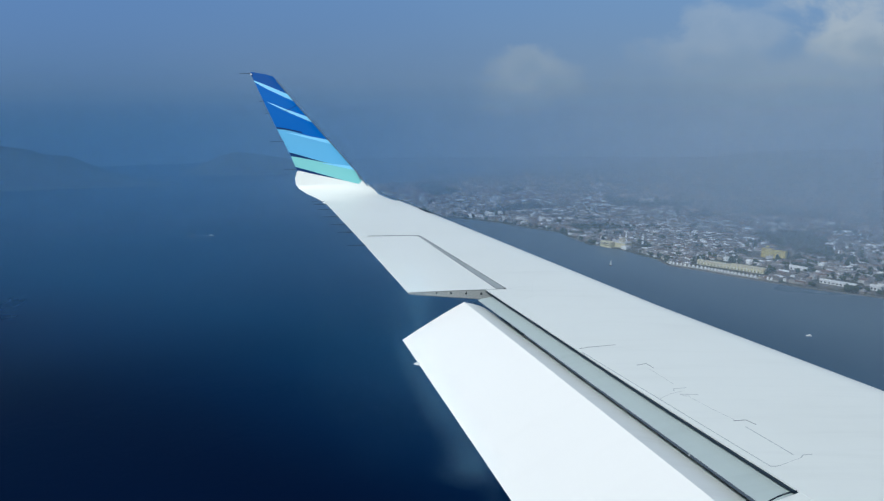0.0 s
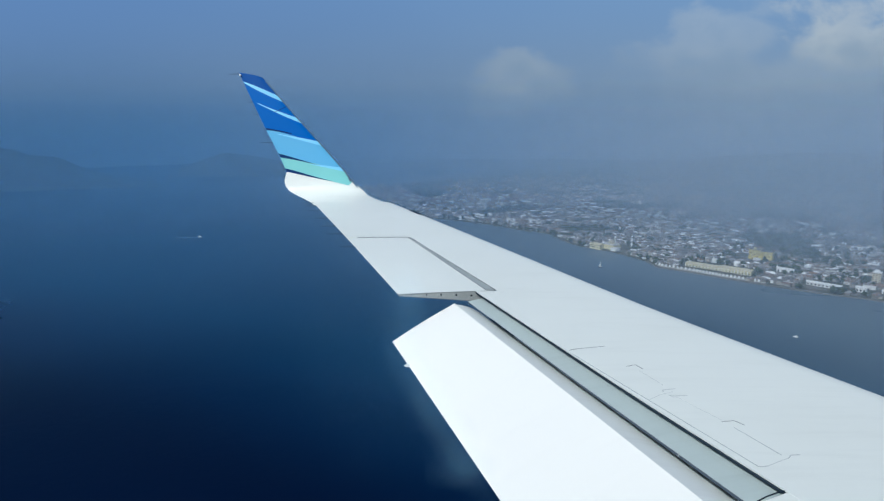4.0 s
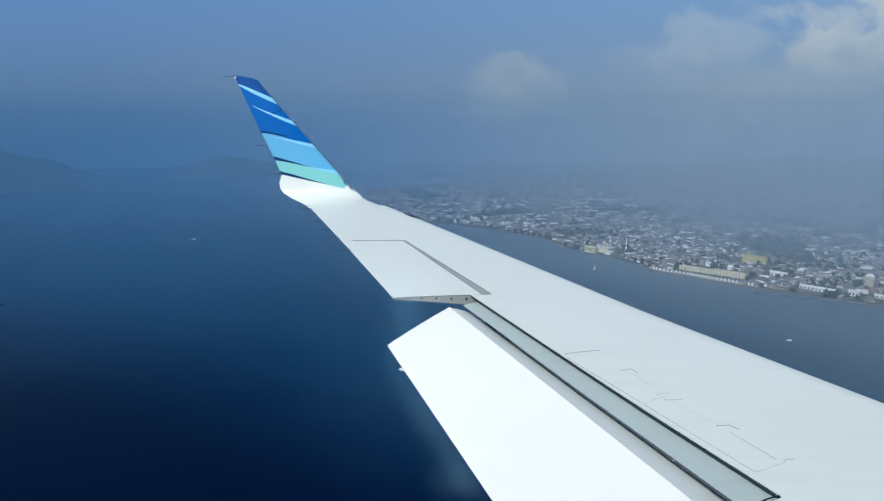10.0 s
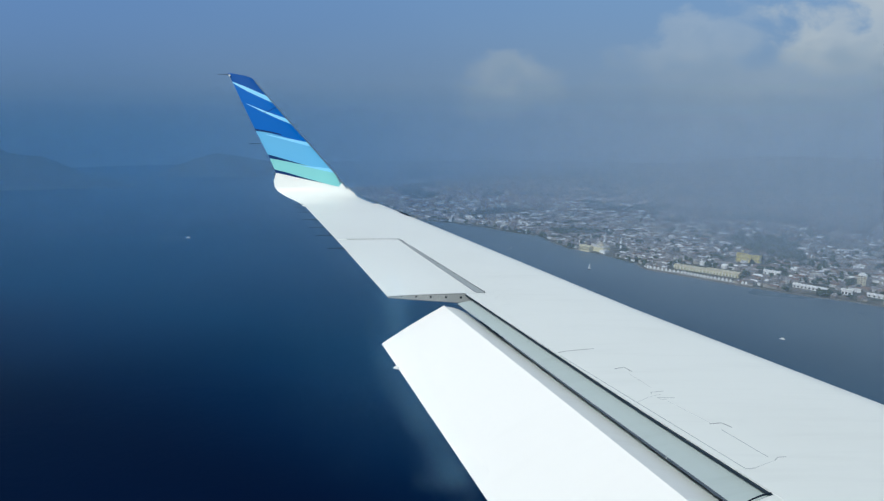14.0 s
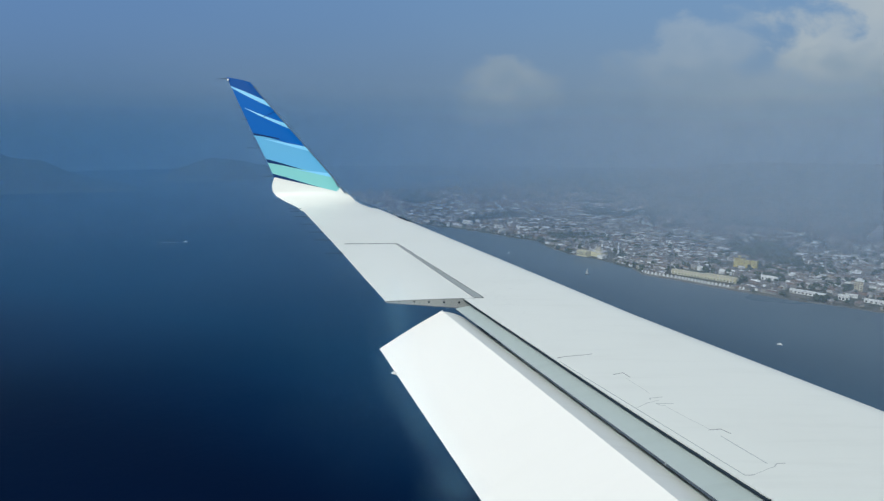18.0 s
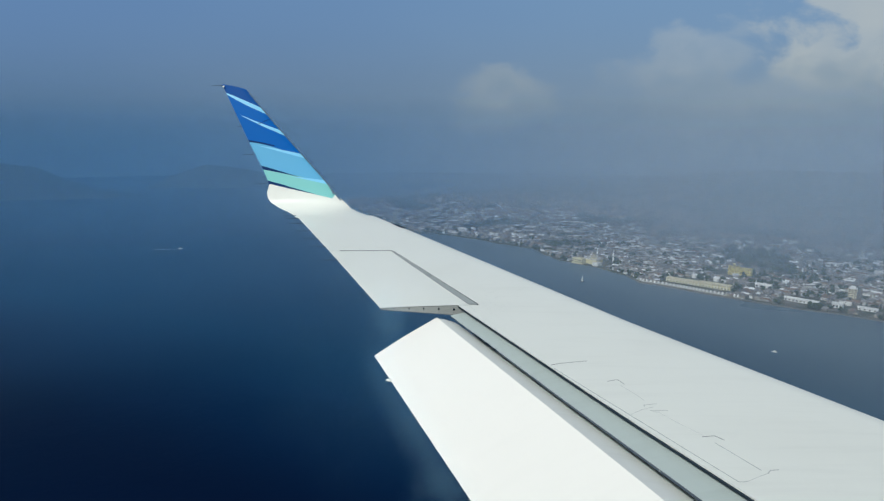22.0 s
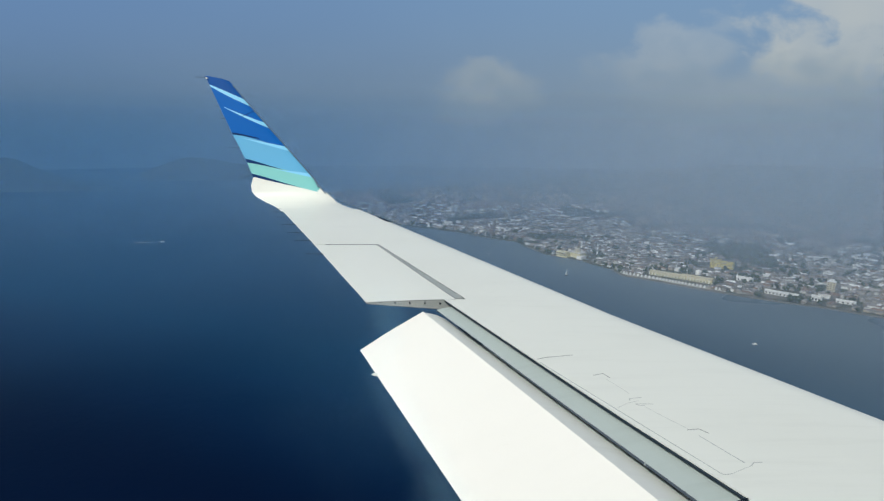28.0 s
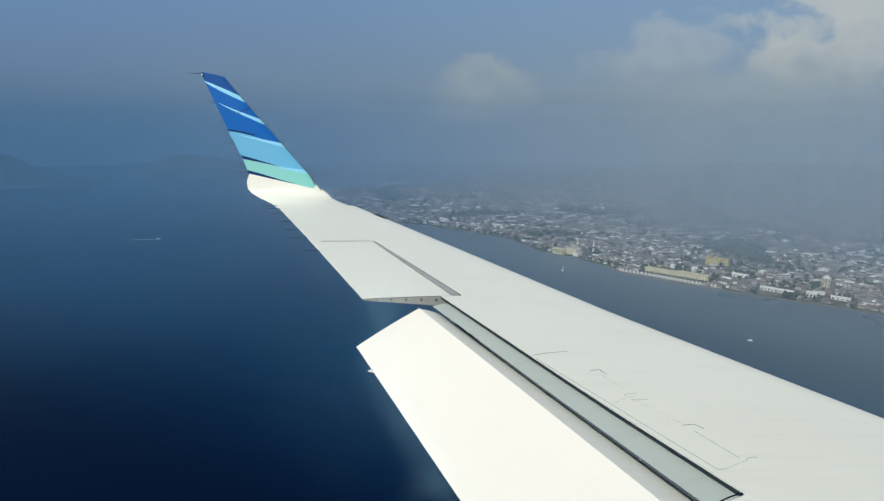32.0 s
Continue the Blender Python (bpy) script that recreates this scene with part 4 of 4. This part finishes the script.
# waterfront arcades in cream
for x, y, w, h in ((413, 1036, 54, 5.2), (452, 1000, 50, 6.6)):
    hall = thing("arcade_building", spot(x, y), "long cream waterfront arcade with open bays", "building")
    hall.rotation_euler = (0, 0, radians(-43))
    box("wall", (-w / 2, w / 2, -6, 8, -2, h), CREAM, hall)
    v, f = loft([[(sx * (w / 2 + 1), -7.5, h), (sx * (w / 2 + 1), 1, h + 2.0), (sx * (w / 2 + 1), 9.5, h)] for sx in (-1, 1)])
    part("roof", mesh_of("roof", v, f, plain("cream_roof_sheets", (0.60, 0.55, 0.38))), hall)
    n = int(w / 5)
    # dark panels on the solid wall paint the shade inside the open bays
    bay = mesh_of("bay", *box_data(-1.0, 1.0, -0.1, 0.1, 0, 1.7), PANE_DARK)
    post = mesh_of("column", *box_data(-0.4, 0.4, -0.5, 0.5, 0, h), BRIGHT)
    for i in range(n):
        for lev in range(1):
            o = part("bay", bay, hall)
            o.location = (-w / 2 + (i + 0.5) * w / n, -6.04, 0.6 + lev * 5)
        o = part("column", post, hall)
        o.location = (-w / 2 + i * w / n + 0.4, -6.6, 0)

# domed waterfront hall with two slim towers
mosque = thing("domed_hall", spot(288, 1204), "cream domed hall with pillared waterfront wing", "building")
mosque.rotation_euler = (0, 0, radians(-50))
mosque.scale = (0.72, 0.72, 0.72)
box("front_wing", (-32, 2, -22, -4, -2, 13), CREAM, mosque)
windows(mosque, -32, 2, -22, 2.0, 2, 9, 2.0, 3.2, 5.2)
box("main_wing", (-8, 34, -4, 26, -2, 12), CREAM, mosque)
box("main_roof", (-9, 35, -5, 27, 12, 13), PALE, mosque)
box("side_porch", (30, 46, -14, 6, -2, 7), BRIGHT, mosque)
rings = []
for i in range(9):
    a = math.pi / 2 * i / 8
    rings.append([(14 + 9.5 * math.cos(a) * math.cos(b), 12 + 9.5 * math.cos(a) * math.sin(b), 14.5 + 10 * math.sin(a)) for b in (2 * math.pi * j / 16 for j in range(16))])
part("dome", mesh_of("dome", *loft(rings), GILT, smooth=True), mosque, "pale beige dome")
part("dome_drum", mesh_of("dome_drum", *tube((14, 12, 12.8), (14, 12, 14.6), 10.2, 9.6, 16), CREAM), mosque)
for x, y in ((312, 1218), (338, 1196)):
    tower = thing("minaret", spot(x, y), "slim white tower with dark gallery bands", "tower", "towers by the domed hall")
    tower.scale = (0.62, 0.62, 0.72)
    part("shaft", mesh_of("shaft", *tube((0, 0, -2), (0, 0, 29), 3.0, 2.5, 10), BRIGHT), tower)
    part("gallery", mesh_of("gallery", *tube((0, 0, 16), (0, 0, 18), 3.5, 3.5, 10), PANE_DARK), tower, "dark gallery band")
    part("gallery", mesh_of("gallery", *tube((0, 0, 28.6), (0, 0, 30), 3.3, 3.3, 10), PANE_DARK), tower, "dark gallery band")
    part("spire", mesh_of("spire", *tube((0, 0, 30), (0, 0, 38), 2.4, 0.15, 10), BRIGHT), tower)

# pale office tower by the shore road
office = block("office_tower", spot(632, 932), -40, (11, 11, 15), plain("beige_render", (0.60, 0.54, 0.40)), BRIGHT, "beige office tower with darker side block", "building", 5, 3)
box("side_block", (5.6, 12, -5, 6, -2, 10), CONCRETE, office, "grey side block")
box("crown", (-3, 3, -3, 3, 15.5, 18.5), BRIGHT, office)

# long white sheds along the quay
for x, y, w, d, h, name in ((543, 912, 46, 8, 4.5, "long white market shed on the quay"), (530, 998, 24, 9, 5, "white roofed shed near the quay"), (580, 884, 13, 8, 6.5, "white boxy warehouse on the quay"), (612, 866, 24, 7, 4, "low pale quay shed"),
                            (62, 1600, 26, 10, 6, "white pitched hall near the far shore"), (88, 1590, 9, 8, 9, "white block near the far shore")):
    shed = thing("quay_shed", spot(x, y), name, "shed", "sheds along the shore")
    shed.rotation_euler = (0, 0, radians(-46))
    box("wall", (-w / 2, w / 2, -d / 2, d / 2, -1, h), BRIGHT, shed)
    v, f = loft([[(sx * (w / 2 + 0.8), -d / 2 - 0.8, h), (sx * (w / 2 + 0.8), 0, h + d * 0.22), (sx * (w / 2 + 0.8), d / 2 + 0.8, h)] for sx in (-1, 1)])
    part("roof", mesh_of("roof", v, f, BRIGHT), shed)
    windows(shed, -w / 2, w / 2, -d / 2, 0.8, 1, max(3, int(w / 5)), 2.4, h * 0.5, 4)

# long white waterfront hall further down the coast, and a yellow villa with a red-brown roof behind it
mall = thing("waterfront_hall", spot(790, 700, 2.0), "long white waterfront hall with a raised end block", "building")
mall.rotation_euler = (0, 0, radians(-38))
body = box("wall", (-30, 62, -9, 14, -4, 8), BRIGHT, mall)
raised = box("end_block", (-62, -30, -10, 22, -4, 13), BRIGHT, mall, "raised white end block")
windows(raised, -62, -30, -10, 5.5, 1, 9, 3.2, 2.2, 4)
windows(body, -28, 60, -9, 3.4, 1, 20, 2.6, 1.4, 4)
box("flat_roof", (-30, 62.3, -9.3, 14.3, 8, 8.5), CONCRETE, mall, "grey flat roof")
box("block_roof", (-62.3, -29.7, -10.3, 22.3, 13, 13.5), CONCRETE, mall, "grey flat roof")
box("roof_house", (-6, 8, 2, 10, 8.5, 11), BRIGHT, mall)
box("stair_tower", (-58, -51, 14, 21, 13.5, 19), BRIGHT, mall)
box("footing", (-63, 63, -11, 16, -5, -0.6), CONCRETE, mall, "dark concrete sea footing")
villa = thing("villa", spot(880, 790), "yellow villa with rust-brown roof and white wing", "building")
villa.rotation_euler = (0, 0, radians(-20))
box("wall", (-9, 9, -6, 6, -2, 6), YELLOW, villa)
v, f = loft([[(sx * 10, -7, 6), (sx * 7, 0, 9.5), (sx * 10, 7, 6)] for sx in (-1, 1)])
part("roof", mesh_of("roof", v, f, ROOF_RED), villa, "rust-brown roof")
box("side_wing", (-34, -9, -5, 3, -2, 4), BRIGHT, villa, "white side wing")
windows(villa, -9, 9, -6, 1.2, 1, 5, 1.6, 2.4, 3)

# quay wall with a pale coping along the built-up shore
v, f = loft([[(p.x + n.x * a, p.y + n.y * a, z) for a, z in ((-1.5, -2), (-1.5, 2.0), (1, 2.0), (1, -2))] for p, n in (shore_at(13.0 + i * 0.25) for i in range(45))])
quay = new("quay", mesh_of("quay", v, f, CONCRETE))
tagged(quay, "weathered concrete quay wall along the shore", "quay", kind="structure")
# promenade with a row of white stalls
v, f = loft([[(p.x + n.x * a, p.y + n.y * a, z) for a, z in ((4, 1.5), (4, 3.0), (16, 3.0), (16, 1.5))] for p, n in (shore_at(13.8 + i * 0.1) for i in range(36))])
walkway = new("pavement", mesh_of("pavement", v, f, plain("pale_paving", (0.42, 0.41, 0.38))))
tagged(walkway, "pale paved waterfront promenade", "promenade", kind="structure")
stall_wall = mesh_of("wall", *box_data(-1.1, 1.1, -1.1, 1.1, 0, 2.2), BRIGHT)
stall_roof = mesh_of("roof", *loft([[(-1.6, -1.5, 2.2), (1.6, -1.5, 2.2), (1.6, 1.5, 2.2), (-1.6, 1.5, 2.2)], [(-0.15, -0.15, 4.4), (0.15, -0.15, 4.4), (0.15, 0.15, 4.4), (-0.15, 0.15, 4.4)]]), BRIGHT)
first = thing("market_stall", (0, 0, 0), "small white tented stall on the promenade", "stall", "stalls along the promenade")
part("wall", stall_wall, first)
part("roof", stall_roof, first)
for i in range(28):
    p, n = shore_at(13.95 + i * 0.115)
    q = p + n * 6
    mtx = pose(q.x, q.y, 3.0, 0, 0, -45)
    if i == 0:
        first.matrix_basis = mtx
    else:
        copy_thing(first, mtx)

BUILT = [(760, 724, 34), (790, 700, 34), (825, 672, 34), (880, 790, 30), (524, 1092, 28), (540, 1080, 22), (413, 1036, 32), (452, 1000, 30), (296, 1196, 38), (280, 1186, 24), (312, 1218, 10), (338, 1196, 10), (632, 932, 16), (543, 912, 26), (530, 998, 16), (580, 884, 12), (612, 866, 16), (62, 1600, 18), (88, 1590, 10)]


def is_free(q, r):
    return all((q.x - x) ** 2 + (q.y - y) ** 2 > (r + k) ** 2 for x, y, k in BUILT)


def house_shape(w, d, h, ridge, hip):
    """Verts and faces of one house: walls, then a roof with eaves."""
    v = [(x, y, z) for z in (-2.0, h) for x, y in ((-w / 2, -d / 2), (w / 2, -d / 2), (w / 2, d / 2), (-w / 2, d / 2))]
    f = [(0, 1, 5, 4), (1, 2, 6, 5), (2, 3, 7, 6), (3, 0, 4, 7)]
    e = 0.6
    r = [(-w / 2 - e, -d / 2 - e, h - 0.1), (w / 2 + e, -d / 2 - e, h - 0.1), (w / 2 + e, d / 2 + e, h - 0.1), (-w / 2 - e, d / 2 + e, h - 0.1), (-w / 2 * (1 - hip), 0, h + ridge), (w / 2 * (1 - hip), 0, h + ridge)]
    rf = [(0, 1, 5, 4), (1, 2, 5), (2, 3, 4, 5), (3, 0, 4), (3, 2, 1, 0)]
    return v, f, r, rf


rng = random.Random(7)
KINDS = [(6.5, 5, 2.8, 1.5, 0.4), (8, 5.5, 3.0, 1.6, 0.1), (8.5, 6.5, 4.6, 1.5, 0.35), (6.5, 6.5, 5.0, 0.4, 0.1), (13, 6, 3.4, 1.6, 0.1), (5.5, 5, 2.6, 1.3, 0.0), (15, 7, 4.6, 1.7, 0.15), (7.5, 7, 6.4, 0.5, 0.05), (20, 9, 5.2, 1.8, 0.05), (14, 11, 7.2, 0.5, 0.03)]
sites = []
tries = 0
grid = {}
while len(sites) < 13000 and tries < 90000:
    tries += 1
    s = 0.1 + 24.4 * rng.random()
    d = 10 + 2400 * rng.random() ** 1.6
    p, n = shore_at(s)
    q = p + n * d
    gap = noise.noise((q.x * 0.0055, q.y * 0.0055, 4.0))
    if gap < -0.28 and d > 40 or q.x > 520 and rng.random() < 0.5 or rng.random() < (q.length - 1250) / 1500:
        continue
    key = (int(q.x // 9), int(q.y // 9))
    if key in grid or q.length > 3850 or not is_free(q, 12):
        continue
    grid[key] = 1
    kind = rng.randrange(len(KINDS) - 2)
    if q.length > 1350 and rng.random() < 0.22:
        kind = len(KINDS) - 1 - rng.randrange(2)
        for i, j in ((-1, 0), (1, 0), (0, -1), (0, 1)):
            grid[key[0] + i, key[1] + j] = 1
    across = q.x / max(q.y, 1)
    sites.append((q.length if -0.5 < across < 0.75 else q.length + 3000, q, land_z(q, d), math.degrees(math.atan2(n.y, n.x)) - 90 + rng.choice((0, 0, 90)) + rng.uniform(-12, 12), kind, rng.uniform(0.65, 1.1)))
sites.sort(key=lambda t: t[0])
models = []
for w, d, h, ridge, hip in KINDS:
    v, f, r, rf = house_shape(w, d, h, ridge, hip)
    models.append((mesh_of("wall", v, f, HOUSE_WALL), mesh_of("roof", r, rf, HOUSE_ROOF)))
LABELS = ("small hip-roofed house in the shore town", "gabled house in the shore town", "two-storey hip-roofed house in town", "pale flat-roofed town block", "long gabled shed among the houses", "small plain gabled house in town", "large gabled town hall block", "three-storey flat-roofed shop house")
firsts = {}
for _, q, z, turn, k, size in sites[:280]:
    mtx = pose(q.x, q.y, z, 0, 0, turn)
    if k not in firsts:
        ob = thing("house", (0, 0, 0), LABELS[k], "house", "houses of the shore town")
        part("wall", models[k][0], ob)
        part("roof", models[k][1], ob)
        ob.matrix_basis = mtx
        firsts[k] = ob
    else:
        copy_thing(firsts[k], mtx)

wv, wf, rv, rf2 = [], [], [], []
for _, q, z, turn, k, size in sites[280:]:
    w, d, h, ridge, hip = KINDS[k]
    v, f, r, rf = house_shape(w * size, d * size, h, ridge, hip)
    c, s = math.cos(radians(turn)), math.sin(radians(turn))
    o = len(wv)
    wv += [(q.x + x * c - y * s, q.y + x * s + y * c, z + zz) for x, y, zz in v]
    wf += [tuple(i + o for i in t) for t in f]
    o = len(rv)
    rv += [(q.x + x * c - y * s, q.y + x * s + y * c, z + zz) for x, y, zz in r]
    rf2 += [tuple(i + o for i in t) for t in rf]
me = bpy.data.meshes.new("town_houses")
o = len(wv)
me.from_pydata(wv + rv, [], wf + [tuple(i + o for i in t) for t in rf2])
me.materials.append(WALLS)
me.materials.append(ROOFS)
me.polygons.foreach_set("material_index", [0] * len(wf) + [1] * len(rf2))
me.update()
tagged(new("town_houses", me), "dense far town houses with mixed roofs", "houses", kind="stuff")

# trees between the houses, as lumpy crowns of leaf clumps
phi = (1 + 5 ** 0.5) / 2
ICO = [Vector(v).normalized() for v in ((-1, phi, 0), (1, phi, 0), (-1, -phi, 0), (1, -phi, 0), (0, -1, phi), (0, 1, phi), (0, -1, -phi), (0, 1, -phi), (phi, 0, -1), (phi, 0, 1), (-phi, 0, -1), (-phi, 0, 1))]
ICO_F = ((0, 11, 5), (0, 5, 1), (0, 1, 7), (0, 7, 10), (0, 10, 11), (1, 5, 9), (5, 11, 4), (11, 10, 2), (10, 7, 6), (7, 1, 8), (3, 9, 4), (3, 4, 2), (3, 2, 6), (3, 6, 8), (3, 8, 9), (4, 9, 5), (2, 4, 11), (6, 2, 10), (8, 6, 7), (9, 8, 1))
tv, tf = [], []
count = 0
while count < 6500:
    s = 0.1 + 24.4 * rng.random()
    d = 4 + 2900 * rng.random() ** 1.5
    p, n = shore_at(s)
    q = p + n * d
    key = (int(q.x // 9), int(q.y // 9))
    if 13.7 < s < 17.3 and d < 22 or s > 17 and d < 60 and rng.random() < 0.8 or key in grid and rng.random() < 0.8 or q.length > 3850 or not is_free(q, 2):
        continue
    count += 1
    size = rng.uniform(2.2, 5.0)
    for _ in range(2 if q.length > 1900 else 4):
        c = Vector((q.x + rng.uniform(-1, 1) * size, q.y + rng.uniform(-1, 1) * size, land_z(q, d) + size * rng.uniform(0.7, 1.7)))
        k = size * rng.uniform(0.5, 0.9)
        o = len(tv)
        tv += [tuple(c + v * k * rng.uniform(0.7, 1.25)) for v in ICO]
        tf += [tuple(i + o for i in t) for t in ICO_F]
me = bpy.data.meshes.new("far_trees")
me.from_pydata(tv, [], tf)
me.materials.append(LEAF_MAT)
me.update()
tagged(new("far_trees", me), "dark green trees scattered between town houses", "trees", kind="stuff")


# ---- boats ----
def boat_hull(length, beam, height):
    rings = []
    for i in range(9):
        f = i / 8
        w = beam / 2 * math.sin(math.pi * min(1.0, 0.22 + f * 0.78)) ** 0.7 if f < 1 else 0.02
        x = (f - 0.5) * length
        sheer = height * (1 + 0.35 * (2 * f - 1) ** 2)
        rings.append([(x, -w, sheer), (x, -w * 0.75, 0.1), (x, 0, -0.5), (x, w * 0.75, 0.1), (x, w, sheer)])
    return loft(rings)


def sail_boat(at, turn, scale):
    ob = thing("sailing_boat", at, "small boat under a white sail on the sea", "boat", "boats off the shore")
    ob.rotation_euler = (0, 0, radians(turn))
    k = scale
    part("hull", mesh_of("hull", *boat_hull(11 * k, 3.4 * k, 1.3 * k), HULL), ob, "dark hull")
    part("mast", mesh_of("mast", *tube((0.4 * k, 0, 0), (0.4 * k, 0, 14 * k), 0.14 * k, 0.08 * k), PALE), ob)
    v, f = loft([[(0.1 * k, 0.05, 1.8 * k), (0.1 * k, -0.05, 1.8 * k), (0.1 * k, 0, 13.5 * k)], [(-5 * k, 0.6, 2 * k), (-5 * k, 0.5, 2 * k), (-0.3 * k, 0.05, 13.4 * k)]])
    part("sail", mesh_of("sail", v, f, BRIGHT), ob, "white sail")
    part("cabin", mesh_of("cabin", *box_data(-2 * k, 2 * k, -1 * k, 1 * k, 0.6 * k, 2 * k), BRIGHT), ob)
    return ob


def motor_boat(at, turn, scale, hull, wake):
    ob = thing("motor_boat", at, "small white-topped motor boat on the sea", "boat", "boats off the shore")
    ob.rotation_euler = (0, 0, radians(turn))
    k = scale
    part("hull", mesh_of("hull", *boat_hull(12 * k, 3.6 * k, 1.5 * k), hull), ob)
    part("cabin", mesh_of("cabin", *box_data(-3.5 * k, 1.5 * k, -1.2 * k, 1.2 * k, 1.0 * k, 3.6 * k), BRIGHT), ob, "white cabin")
    part("roof", mesh_of("roof", *box_data(-4.0 * k, 2.0 * k, -1.5 * k, 1.5 * k, 3.6 * k, 3.8 * k), BRIGHT), ob)
    if wake:
        v, f = loft([[(-6 * k - wake * i / 10, s * (1.2 + 0.25 * i) * k + 0.4 * math.sin(i * 2.1) * k, 0.06 + 0.02 * (i % 2)) for s in (-1, 0, 1)] for i in range(11)], False, False)
        part("wake", mesh_of("wake", v, f, FOAM), ob, "white foam wake")
    return ob


sail_boat((247, 1053, 0), 30, 0.85)
motor_boat((93, 1186, 0), 10, 0.9, HULL, 8)
motor_boat((130, 1235, 0), 160, 0.5, HULL, 0)
motor_boat((392, 701, 0), 150, 0.5, BRIGHT, 0)
motor_boat((-560, 1350, 0), 5, 0.8, BRIGHT, 55)
